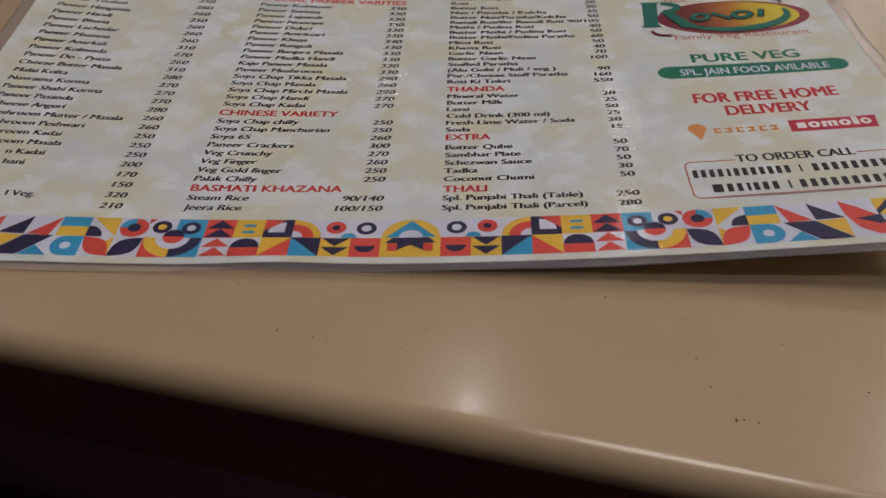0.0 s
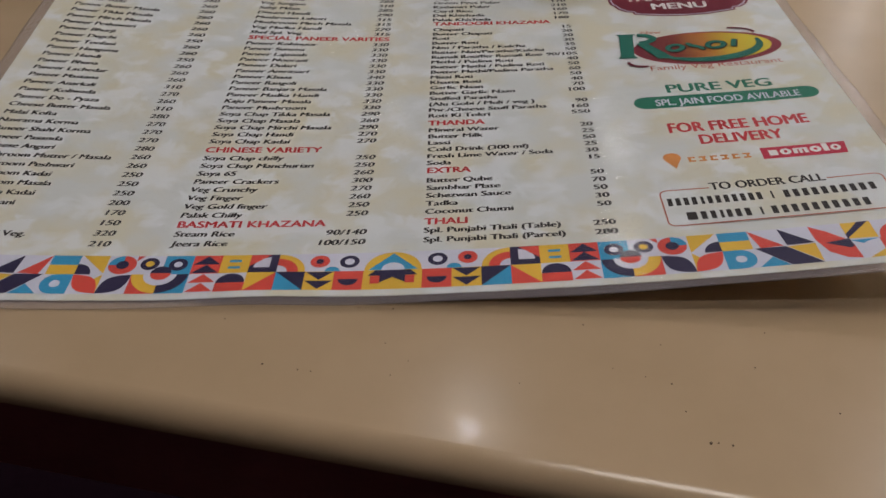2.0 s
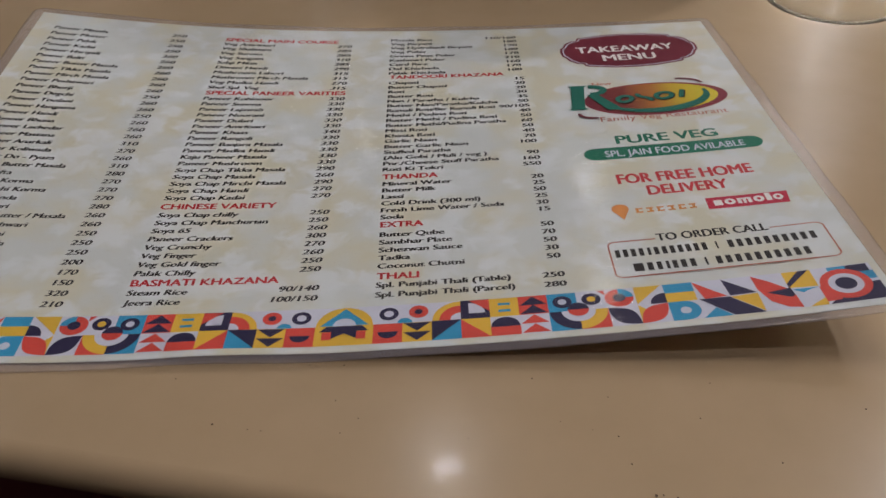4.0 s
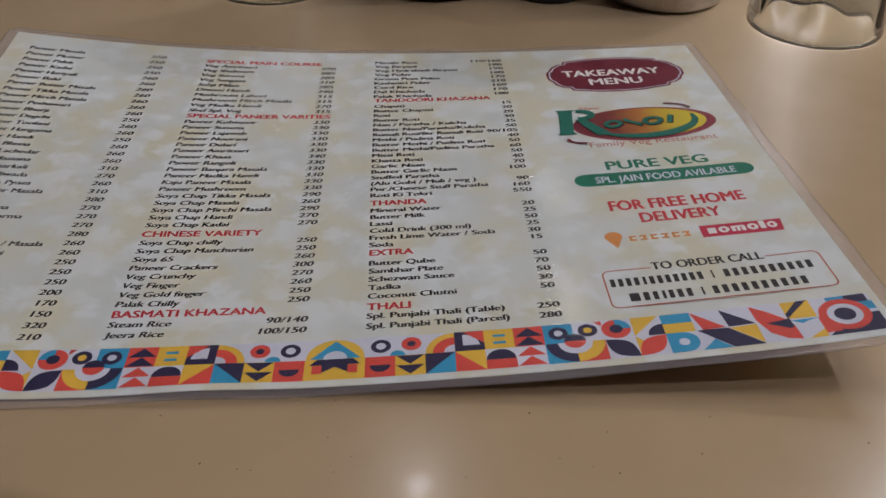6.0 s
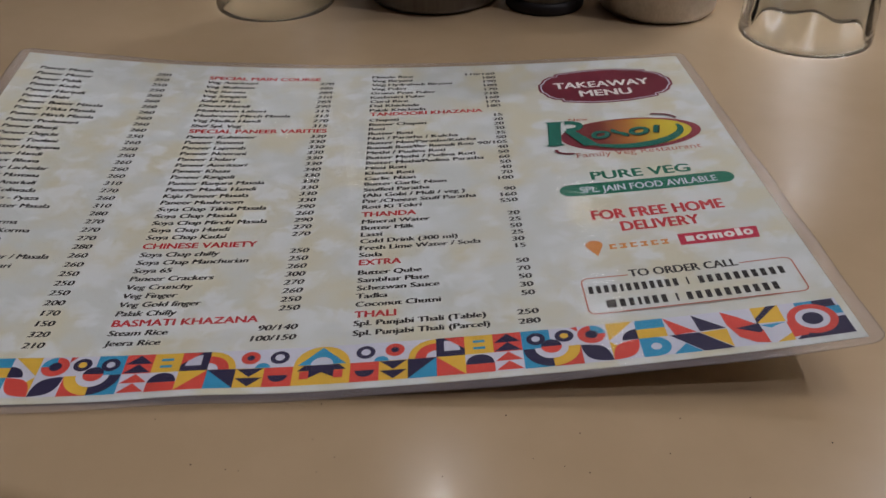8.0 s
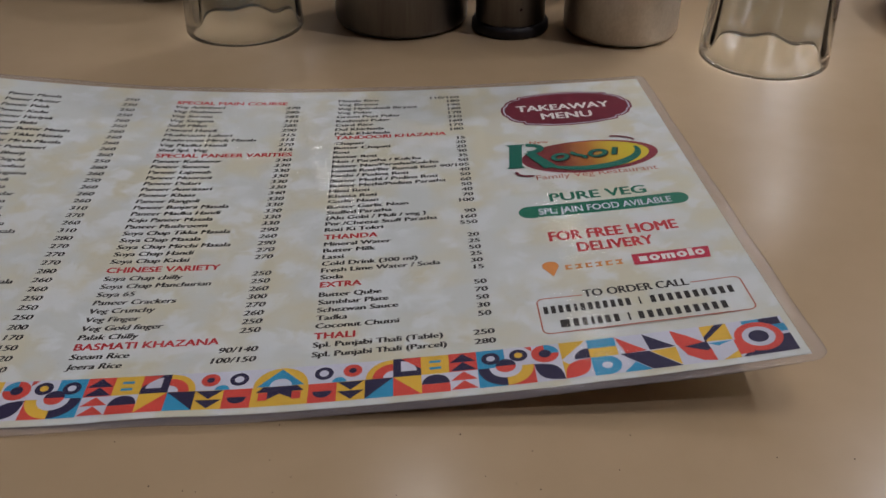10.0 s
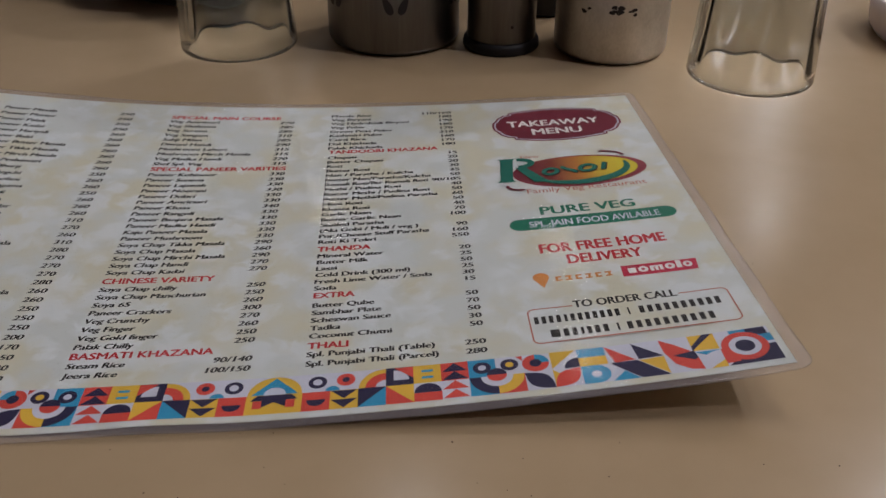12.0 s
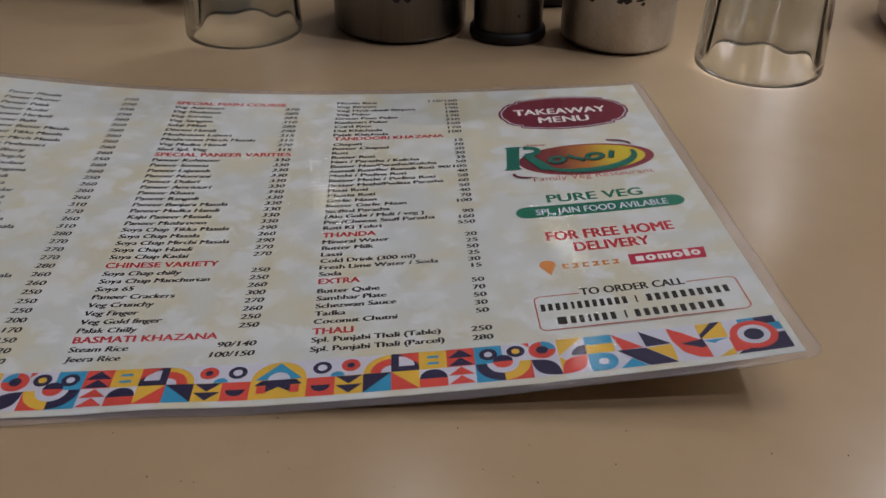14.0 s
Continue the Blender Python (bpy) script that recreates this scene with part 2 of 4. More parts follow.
def lathe(bm, profile, steps=64, wobble=None):
    """Turns a profile of (radius, height) round the z axis."""
    rings = []
    for r, z in profile:
        if r < 1e-6:
            rings.append([bm.verts.new((0, 0, z))] * steps)
        else:
            rings.append([bm.verts.new((r * math.cos(2 * math.pi * i / steps), r * math.sin(2 * math.pi * i / steps), z)) for i in range(steps)])
    for a, b in zip(rings, rings[1:]):
        for i in range(steps):
            j = (i + 1) % steps
            corners = []
            for v in (a[i], a[j], b[j], b[i]):
                if v not in corners:
                    corners.append(v)
            if len(corners) > 2:
                bm.faces.new(corners)
    bmesh.ops.recalc_face_normals(bm, faces=bm.faces)


# ---- room ----
x0, x1, y0, y1 = ROOM
bm = bmesh.new()
box(bm, x0 - 0.12, x1 + 0.12, y0 - 0.12, y1 + 0.12, FLOOR_Z - 0.1, FLOOR_Z)
tagged(mesh_ob("floor", bm, M_FLOOR), "dark polished tile floor of the restaurant", "floor", kind="structure")
bm = bmesh.new()
box(bm, x0 - 0.12, x1 + 0.12, y0 - 0.12, y1 + 0.12, CEIL_Z, CEIL_Z + 0.1)
tagged(mesh_ob("ceiling", bm, M_CEIL), "plain off-white painted ceiling with round downlights", "ceiling", kind="structure")
# three unseen walls are dark to dim what steel and tabletop reflect
for wall_name, b in (("wall_west", (x0 - 0.12, x0, y0 - 0.12, y1 + 0.12)), ("wall_east", (x1, x1 + 0.12, y0 - 0.12, y1 + 0.12)), ("wall_south", (x0, x1, y0 - 0.12, y0)), ("wall_north", (x0, x1, y1, y1 + 0.12))):
    bm = bmesh.new()
    box(bm, *b, FLOOR_Z, CEIL_Z)
    dark = wall_name in ("wall_south", "wall_north", "wall_west")
    tagged(mesh_ob(wall_name, bm, M_WALL_DARK if dark else M_WALL), "unseen wall of the dining room, dark brown to dim reflections" if dark else "plain beige painted wall of the dining room", "wall", kind="structure")

# ledges added out of view to carry the fill strips
for axis, cx, cy, length, watts in FILL_STRIPS:
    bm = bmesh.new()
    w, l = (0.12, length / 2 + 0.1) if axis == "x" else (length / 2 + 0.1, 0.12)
    box(bm, cx - w, cx + w, cy - l, cy + l, FILL_Z - 0.06, FILL_Z, 0.004)
    tagged(mesh_ob("trim", bm, M_CEIL), "added off-white ledge under an unseen strip of fill light", "ledge", kind="structure")

panel = empty("panel_light", (PANEL[0], PANEL[1], CEIL_Z))
bm = bmesh.new()
box(bm, -0.30, 0.30, -0.30, 0.30, -0.012, -0.001, 0.003)
part("frame", bm, M_CEIL, panel)
bm = bmesh.new()
box(bm, -0.285, 0.285, -0.285, 0.285, -0.015, -0.0125)
part("diffuser", bm, M_LAMP, panel, "glowing flat diffuser")
tagged(panel, "square white panel light on the ceiling above the table", "ceiling light")

first = None
for lx, ly, watts in DOWNLIGHTS:
    if first is None:
        first = empty("ceiling_light", (lx, ly, CEIL_Z))
        bm = bmesh.new()
        lathe(bm, [(0.078, 0.0), (0.098, 0.0), (0.098, -0.006), (0.090, -0.010), (0.078, -0.006), (0.078, 0.0)], 40)
        part("trim_ring", bm, M_CEIL, first)
        bm = bmesh.new()
        lathe(bm, [(0.0, -0.002), (0.078, -0.002), (0.078, -0.004), (0.0, -0.004)], 40)
        part("diffuser", bm, M_LAMP, first, "glowing round diffuser")
        tagged(first, "round white downlight set flush in the ceiling", "ceiling light", "downlights of the ceiling")
    else:
        copy_thing(first, pose(lx, ly, CEIL_Z))

# ---- table: rounded laminate top with a dark lower edge, turned to the card ----
TURN = -11.95
table = empty("dining_table", (0.0, 0.0, 0.0))
table.rotation_euler = (0, 0, radians(TURN))
EDGE_Y = -0.1490
TX0, TX1, TY1 = -0.52, 0.68, 0.60


def rounded_outline(x0, x1, y0, y1, r, steps=10):
    pts = []
    for cx, cy, a0 in ((x1 - r, y0 + r, -90), (x1 - r, y1 - r, 0), (x0 + r, y1 - r, 90), (x0 + r, y0 + r, 180)):
        for i in range(steps + 1):
            a = radians(a0 + 90 * i / steps)
            pts.append((cx + r * math.cos(a), cy + r * math.sin(a)))
    return pts


def stacked(bm, layers):
    """Closed loops of equal length, one above another, with the last and first filled."""
    loops = [[bm.verts.new((x, y, z)) for x, y in pts] for pts, z in layers]
    for a, b in zip(loops, loops[1:]):
        for i in range(len(a)):
            j = (i + 1) % len(a)
            bm.faces.new((a[i], a[j], b[j], b[i]))
    bm.faces.new(loops[-1])
    bm.faces.new(loops[0][::-1])
    bmesh.ops.recalc_face_normals(bm, faces=bm.faces)


R_NOSE = 0.0065
layers = []
for i in range(11):
    a = radians(90 * i / 10)
    grow = R_NOSE * math.cos(a)
    layers.append((rounded_outline(TX0 - grow, TX1 + grow, EDGE_Y - grow, TY1 + grow, 0.03 + grow), -R_NOSE + R_NOSE * math.sin(a)))
bm = bmesh.new()
stacked(bm, [(layers[0][0], -0.0068)] + layers)
top = part("tabletop", bm, M_TABLE, table, "glossy beige laminate top with a rounded front edge", smooth=True)
for p in top.data.polygons:
    p.use_smooth = abs(p.normal.z) < 0.999
bm = bmesh.new()
g = R_NOSE - 0.001
stacked(bm, [(rounded_outline(TX0 - g, TX1 + g, EDGE_Y - g, TY1 + g, 0.04), z) for z in (-0.034, -0.0070)])
part("lower_edge", bm, M_EDGE, table, "dark brown lower edge under the top")
for px, py in ((TX0 + 0.08, EDGE_Y + 0.08), (TX1 - 0.08, EDGE_Y + 0.08), (TX0 + 0.08, TY1 - 0.08), (TX1 - 0.08, TY1 - 0.08)):
    bm = bmesh.new()
    box(bm, px - 0.025, px + 0.025, py - 0.025, py + 0.025, FLOOR_Z, -0.036, 0.004)
    part("leg", bm, M_EDGE, table)
tagged(table, "beige laminate restaurant table with dark lower edge and crumbs", "table")

# ---- laminated menu card ----
SHEET_BEND = [0.135, 0.224, -0.014, 0.323, -0.311, 0.056, -0.063, 0.006, -0.024, -0.03, -0.002, -0.038, 0.004, 0.032]


def sheet_z(x, y):
    """Height of the bent card above the table: it touches along the middle and lifts at two opposite corners."""
    u, v = x / 0.1, y / 0.1
    terms = (1, u, v, u * u, u * v, v * v, u ** 3, u * u * v, u * v * v, v ** 3, u ** 4, u ** 3 * v, u * u * v * v, u ** 5 / 2)
    ripple = 0.0011 * math.exp(-((x + 0.035) / 0.018) ** 2 - ((y + 0.113) / 0.016) ** 2)
    return 0.01 * sum(a * b for a, b in zip(SHEET_BEND, terms)) + 0.0004 + ripple


card = empty("menu_card", (0.0, 0.0, 0.0))
tagged(card, "laminated takeaway menu card, cream print, curled on the table", "menu")
PX0, PX1, PY0, PY1 = -0.1457, 0.1457, -0.1096, 0.1017
FX0, FX1, FY0, FY1 = -0.1505, 0.1500, -0.1128, 0.1066


def bent_grid(bm, xs, ys, lift, inside=None):
    grid = [[bm.verts.new((x, y, sheet_z(x, y) + lift)) for x in xs] for y in ys]
    for j in range(len(ys) - 1):
        for i in range(len(xs) - 1):
            if inside is None or inside((xs[i] + xs[i + 1]) / 2, (ys[j] + ys[j + 1]) / 2):
                bm.faces.new((grid[j][i], grid[j][i + 1], grid[j + 1][i + 1], grid[j + 1][i]))
    return grid


def slab(bm, xs, ys, low, high):
    a, b = bent_grid(bm, xs, ys, low), bent_grid(bm, xs, ys, high)
    top, end = len(ys) - 1, len(xs) - 1
    rim = [(0, i) for i in range(end)] + [(j, end) for j in range(top)] + [(top, i) for i in range(end, 0, -1)] + [(j, 0) for j in range(top, 0, -1)]
    edge = [[bm.verts.new(g[j][i].co) for j, i in rim] for g in (a, b)]  # a cut edge of its own, so that the faces stay flat up to it
    for k in range(len(rim)):
        n = (k + 1) % len(rim)
        bm.faces.new((edge[0][k], edge[0][n], edge[1][n], edge[1][k]))
    bmesh.ops.recalc_face_normals(bm, faces=bm.faces)


bm = bmesh.new()
slab(bm, np.linspace(PX0, PX1, 131), np.linspace(PY0, PY1, 95), -0.0002, 0.0)
part("paper", bm, M_PAPER, card, "cream printed paper with pale mottled pattern", smooth=True)

# clear film over the print
bm = bmesh.new()
bent_grid(bm, np.linspace(PX0, PX1, 131), np.linspace(PY0, PY1, 95), 0.0004)
film = part("laminate_film", bm, M_FILM, card, "clear glossy laminating film", smooth=True)
film.visible_shadow = False


# margin of fused film round the print, with rounded corners and a rolled lip
def outline(x0, x1, y0, y1, r, per_side=40):
    pts = []
    for (cx, cy, a0), (nx, ny) in zip(((x0 + r, y0 + r, 180), (x1 - r, y0 + r, 270), (x1 - r, y1 - r, 0), (x0 + r, y1 - r, 90)), ((1, 0), (0, 1), (-1, 0), (0, -1))):
        arc = [(cx + r * math.cos(radians(a0 + 90 * i / 8)), cy + r * math.sin(radians(a0 + 90 * i / 8))) for i in range(9)]
        pts += arc
        length = (x1 - x0 if nx else y1 - y0) - 2 * r
        ex, ey = arc[-1]
        pts += [(ex + nx * length * i / per_side, ey + ny * length * i / per_side) for i in range(1, per_side)]
    return pts


bm = bmesh.new()
loops = []
for inset, lift in ((1.0, 0.0004), (0.6, 0.00035), (0.2, 0.0003), (0.0, 0.0001), (0.2, -0.0001), (1.0, -0.0003)):
    ring = outline(FX0 + inset * (PX0 - FX0), FX1 + inset * (PX1 - FX1), FY0 + inset * (PY0 - FY0), FY1 + inset * (PY1 - FY1), 0.0012 + 0.0036 * (1 - inset))
    droop = (1 - inset) * 0.0006
    loops.append([bm.verts.new((x, y, max(sheet_z(x, y) + lift - droop * (0.6 + 0.4 * math.sin(x * 90 + y * 140)), 0.0002))) for x, y in ring])
for a, b in zip(loops, loops[1:]):
    for i in range(len(a)):
        j = (i + 1) % len(a)
        bm.faces.new((a[i], a[j], b[j], b[i]))
bmesh.ops.recalc_face_normals(bm, faces=bm.faces)
part("laminate_margin", bm, M_RIM, card, "milky plastic margin of the laminate", smooth=True)

# ---- print ----
LIFT = 0.000025


def bend(x, y, layer):
    return (x, y, sheet_z(x, y) + LIFT * (1 + layer))


class Print:
    """Flat shapes of ink laid on the bent card, in metres on the card."""

    def __init__(self):
        self.bm, self.mats = bmesh.new(), []

    def slot(self, m):
        if m not in self.mats:
            self.mats.append(m)
        return self.mats.index(m)

    def poly(self, pts, m, layer=0):
        area = sum(a[0] * b[1] - b[0] * a[1] for a, b in zip(pts, pts[1:] + pts[:1]))
        pts = pts if area > 0 else pts[::-1]
        xs, ys = [x for x, y in pts], [y for x, y in pts]
        if max(xs) - min(xs) < 0.0035 and max(ys) - min(ys) < 0.0035:
            self.bm.faces.new([self.bm.verts.new(bend(x, y, layer)) for x, y in pts]).material_index = self.slot(m)
            return self
        flat = bmesh.new()
        flat.faces.new([flat.verts.new((x, y, 0)) for x, y in pts])
        for axis, lo, hi in ((0, min(xs), max(xs)), (1, min(ys), max(ys))):
            for k in range(math.ceil(lo / 0.003), math.floor(hi / 0.003) + 1):
                at = Vector((0.003 * k, 0, 0) if axis == 0 else (0, 0.003 * k, 0))
                bmesh.ops.bisect_plane(flat, geom=flat.verts[:] + flat.edges[:] + flat.faces[:], plane_co=at, plane_no=(1, 0, 0) if axis == 0 else (0, 1, 0), dist=1e-7)
        moved = {v: self.bm.verts.new(bend(v.co.x, v.co.y, layer)) for v in flat.verts}
        for f in flat.faces:
            self.bm.faces.new([moved[v] for v in f.verts]).material_index = self.slot(m)
        flat.free()
        return self

    def disc(self, cx, cy, rx, ry, m, layer=0, a0=0, a1=360, steps=28):
        pts = [(cx + rx * math.cos(radians(a0 + (a1 - a0) * i / steps)), cy + ry * math.sin(radians(a0 + (a1 - a0) * i / steps))) for i in range(steps + (0 if a1 - a0 == 360 else 1))]
        if a1 - a0 not in (360, 180):
            pts.append((cx, cy))
        return self.poly(pts, m, layer)

    def band(self, pts, width, m, layer=0, closed=False):
        """A line of even width through pts."""
        sides = []
        n = len(pts)
        for i, (x, y) in enumerate(pts):
            ax, ay = pts[(i - 1) % n] if closed or i else pts[i]
            bx, by = pts[(i + 1) % n] if closed or i < n - 1 else pts[i]
            d = math.hypot(bx - ax, by - ay) or 1
            w = (width(i / (n - 1)) if callable(width) else width) / 2
            ox, oy = -(by - ay) / d * w, (bx - ax) / d * w
            sides.append((self.bm.verts.new(bend(x + ox, y + oy, layer)), self.bm.verts.new(bend(x - ox, y - oy, layer))))
        for (a, b), (c, d) in zip(sides, sides[1:] + (sides[:1] if closed else [])):
            self.bm.faces.new((a, b, d, c)).material_index = self.slot(m)
        return self

    def done(self, name, label="", parent=None):
        return part(name, self.bm, self.mats, parent or card, label)


# text: built in one go, turned into meshes, then laid on the card
LINES = []
OWNERS = {}  # printed blocks that carry their own lettering


def text(body, x, y, size, m, name="dish_name", width=None, align="LEFT", bold=0.0, layer=0, squeeze=1.0, label="", slant=0.0):
    LINES.append((body, x, y, size, m, name, width, align, bold, layer, squeeze, label, slant))


def lay_text():
    made = []
    for body, x, y, size, m, name, width, align, bold, layer, squeeze, label, slant in LINES:
        curve = bpy.data.curves.new(name, "FONT")
        curve.body, curve.size, curve.resolution_u, curve.shear = body, 1.0, 3, slant
        made.append(new(name, curve))
    graph = bpy.context.evaluated_depsgraph_get()
    meshes = [bpy.data.meshes.new_from_object(ob.evaluated_get(graph)) for ob in made]
    for ob in made:
        curve = ob.data
        bpy.data.objects.remove(ob)
        bpy.data.curves.remove(curve)
    for me, (body, x, y, size, m, name, width, align, bold, layer, squeeze, label, slant) in zip(meshes, LINES):
        co = np.empty(len(me.vertices) * 3)
        me.vertices.foreach_get("co", co)
        co = co.reshape(-1, 3)
        left, right = co[:, 0].min(), co[:, 0].max()
        k = width / (right - left) if width else size * squeeze
        px = (co[:, 0] - left) * k
        if align == "RIGHT":
            px -= (right - left) * k
        elif align == "CENTER":
            px -= (right - left) * k / 2
        faces = [tuple(p.vertices) for p in me.polygons]
        # heavier strokes: the letters overprinted a hair to each side
        steps = () if not bold else ((-1, 0), (1, 0.3)) if m is M_BLACK else ((-1, -0.5), (0, 0.5), (1, -0.5))
        placed, joined = [], []
        for n, (aside, up) in enumerate(steps or ((0, 0),)):
            placed += [bend(a, b, layer + 0.25 * n) for a, b in zip(px + x + aside * bold * size, (co[:, 1] + up * bold) * size + y)]
            joined += [tuple(v + n * len(co) for v in f) for f in faces]
        bpy.data.meshes.remove(me)
        me = bpy.data.meshes.new(name)
        me.from_pydata(placed, [], joined)
        me.materials.clear()
        me.materials.append(m)
        ob = new(name, me)
        ob.parent = OWNERS.get(name, card)
        tagged(ob, label)


MM = 0.001
SIZE = 3.55 * MM
SLANT = 0.14


NARROW = {"Rumali Roti/Btr Rumali Roti": 41.3}


def rows(names, top_y, bottom_y, x, squeeze=1.11, size=SIZE):
    for i, body in enumerate(names):
        y = top_y + (bottom_y - top_y) * i / max(len(names) - 1, 1)
        if body:
            text(body, x * MM, y * MM, size, M_BLACK, "dish_name", width=NARROW[body] * MM if body in NARROW else None, squeeze=squeeze, bold=0.05, slant=SLANT if x < 0 else 0.0)


def prices(values, top_y, bottom_y, x, squeeze=1.2, size=SIZE):
    for i, body in enumerate(values):
        y = top_y + (bottom_y - top_y) * i / max(len(values) - 1, 1)
        if body:
            text(body, x * MM, y * MM, size, M_BLACK, "price", align="RIGHT", squeeze=squeeze, bold=0.05, slant=SLANT if x < 0 else 0.0)


def heading(body, x, y, width, size=4.35 * MM):
    text(body, x * MM, y * MM, size, M_RED, "heading", width=width * MM, bold=0.042, label="bold red capital heading")


# first column
rows(["Paneer " + n for n in ("Masala", "Mutter", "Palak", "Kadai", "Hariyali", "Balti", "Butter Masala", "Tikka Masala", "Mirch Masala", "Peshawari", "Bhurji", "Degchi", "Toofani", "Hangama", "Handi", "Bhuna", "Lachedar", "Mastana", "Anarkali", "Koliwada", "Do - Pyaza")]
     + ["Cheese Butter Masala", "Malai Kofta", "Navratna Korma", "Paneer Shahi Korma", "Paneer Pasanda", "Cheese Anguri", "Mushroom Mutter / Masala", "Mushroom Peshwari", "Mushroom Kadai", "Mushroom Masala"], 88.4, -58.0, -137.4)
text("n Kadai", -112.0 * MM, -63.0 * MM, SIZE, M_BLACK, "dish_name", align="RIGHT", squeeze=1.11, bold=0.05)
text("hani", -116.3 * MM, -68.0 * MM, SIZE, M_BLACK, "dish_name", align="RIGHT", squeeze=1.11, bold=0.05)
text("l Veg.", -107.8 * MM, -82.6 * MM, SIZE, M_BLACK, "dish_name", align="RIGHT", squeeze=1.11, bold=0.05)
prices("250 250 250 250 260 260 260 260 260 260 260 250 260 260 250 260 260 260 310 270 260 310 280 270 270 270 280 260 260 250 250 250 200 170 150 320 210".split(), 89.6, -86.8, -81.8)
# second column
heading("SPECIAL MAIN COURSE", -64.6, 88.3, 48.8)
rows(["Veg Amritsari", "Veg Shabnam", "Veg Surena", "Veg Sangam", "Sabji Milan", "Diwani Handi", "Mushroom Lahori", "Mushroom Mirch Masala", "Veg Madka Handi", "Shef Spl. Veg"], 84.3, 45.2, -64.7)
prices("270 285 285 310 285 290 315 315 270 315".split(), 84.1, 45.0, -9.6)
heading("SPECIAL PANEER VARITIES", -64.5, 40.5, 55.0)
rows(["Paneer Kohinoor", "Paneer Sunena", "Paneer Lajawab", "Paneer Noorani", "Paneer Dulari", "Paneer Amritsari", "Paneer Khaas", "Paneer Rangoli", "Paneer Banjara Masala", "Paneer Madka Handi", "Kaju Paneer Masala", "Paneer Mushroom", "Soya Chap Tikka Masala", "Soya Chap Masala", "Soya Chap Mirchi Masala", "Soya Chap Handi", "Soya Chap Kadai"], 36.1, -32.8, -64.7)
prices("330 330 330 330 330 330 340 330 330 330 330 330 290 260 290 270 270".split(), 36.1, -32.8, -9.5)
heading("CHINESE VARIETY", -64.7, -38.1, 37.8)
rows(["Soya Chap chilly", "Soya Chap Manchurian", "Soya 65", "Paneer Crackers", "Veg Crunchy", "Veg Finger", "Veg Gold finger", "Palak Chilly"], -42.7, -73.1, -64.6)
prices("250 250 260 300 270 260 250 250".split(), -42.7, -73.1, -9.0)
heading("BASMATI KHAZANA", -64.4, -77.9, 43.4)
rows(["Steam Rice", "Jeera Rice"], -82.2, -86.7, -64.5)
prices(["90/140", "100/150"], -82.3, -87.0, -8.7)
# third column
rows(["Masala Rice", "Veg Biryani", "Veg Hydrabadi Biryani", "Veg Pulav", "Green Peas Pulav", "Kashmiri Pulav", "Curd Rice", "Dal Khichada", "Palak Khichada"], 90.5, 57.7, 7.3)
prices("110/160 180 190 180 170 210 160 170 180".split(), 91.0, 57.8, 62.0)
heading("TANDOORI KHAZANA", 7.6, 53.8, 46.6)
rows(["Chapati", "Butter Chapati", "Roti", "Butter Roti", "Nan / Paratha / Kulcha", "Butter Nan/Paratha/Kulcha", "Rumali Roti/Btr Rumali Roti", "Methi / Pudina Roti", "Butter Methi / Pudina Roti", "Butter Methi/Pudina Paratha", "Missi Roti", "Khasta Roti", "Garlic Naan", "Butter Garlic Naan", "Stuffed Paratha", "(Alu Gobi / Muli / veg )", "Pnr./Cheese Stuff Paratha", "Roti Ki Tokri"], 48.8, -17.8, 7.6)
prices("15 20 20 30 35 50 90/105 40 50 60 50 40 70 100".split() + [""] + "90 160 550".split(), 49.2, -18.8, 62.1)
heading("THANDA", 7.6, -22.9, 18.8)
rows(["Mineral Water", "Butter Milk", "Lassi", "Cold Drink (300 ml)", "Fresh Lime Water / Soda", "Soda"], -27.2, -47.2, 7.9)
prices("20 25 50 25 30 15".split(), -27.3, -47.7, 62.0)
heading("EXTRA", 8.1, -51.7, 13.4)
rows(["Butter Qube", "Sambhar Plate", "Schezwan Sauce", "Tadka", "Coconut Chutni"], -57.0, -73.4, 8.1)
prices("50 70 50 30 50".split(), -56.3, -73.6, 62.2)
heading("THALI", 8.0, -78.6, 12.3)
rows(["Spl. Punjabi Thali (Table)", "Spl. Punjabi Thali (Parcel)"], -82.6, -87.1, 8.0)
prices(["250", "280"], -82.9, -87.4, 62.3)

# takeaway badge
SX, SY, SW, SH = 0.1083, 0.0733, 0.0288, 0.0180


def badge(k):
    """A plaque with stepped, rounded ends and gently bowed long sides."""
    w, h = SW * k, SH - SW * (1 - k)
    quarter = [(0.0, h), (0.3 * w, h * 0.97), (0.60 * w, h * 0.86), (0.70 * w, h * 0.82), (0.705 * w, h * 0.70), (0.80 * w, h * 0.66), (0.90 * w, h * 0.50), (0.945 * w, h * 0.30), (0.985 * w, h * 0.22), (w, 0.0)]
    pts = quarter + [(x, -y) for x, y in quarter[-2::-1]]
    pts += [(-x, y) for x, y in pts[-2:0:-1]]
    return [(SX + x, SY + y) for x, y in pts]


p = Print()
p.poly(badge(1.0), M_MAROON, 0).poly(badge(0.965), M_LAV, 1).poly(badge(0.945), M_MAROON, 2)
OWNERS["badge_text"] = p.done("takeaway_badge", "maroon plaque with a thin pale line")
text("TAKEAWAY", 106.9 * MM, 72.0 * MM, 8.6 * MM, M_WHITE, "badge_text", width=40.6 * MM, align="CENTER", bold=0.03, layer=3, label="white bold capitals")
text("MENU", 107.3 * MM, 62.9 * MM, 8.6 * MM, M_WHITE, "badge_text", width=21.6 * MM, align="CENTER", bold=0.03, layer=3, label="white bold capitals")

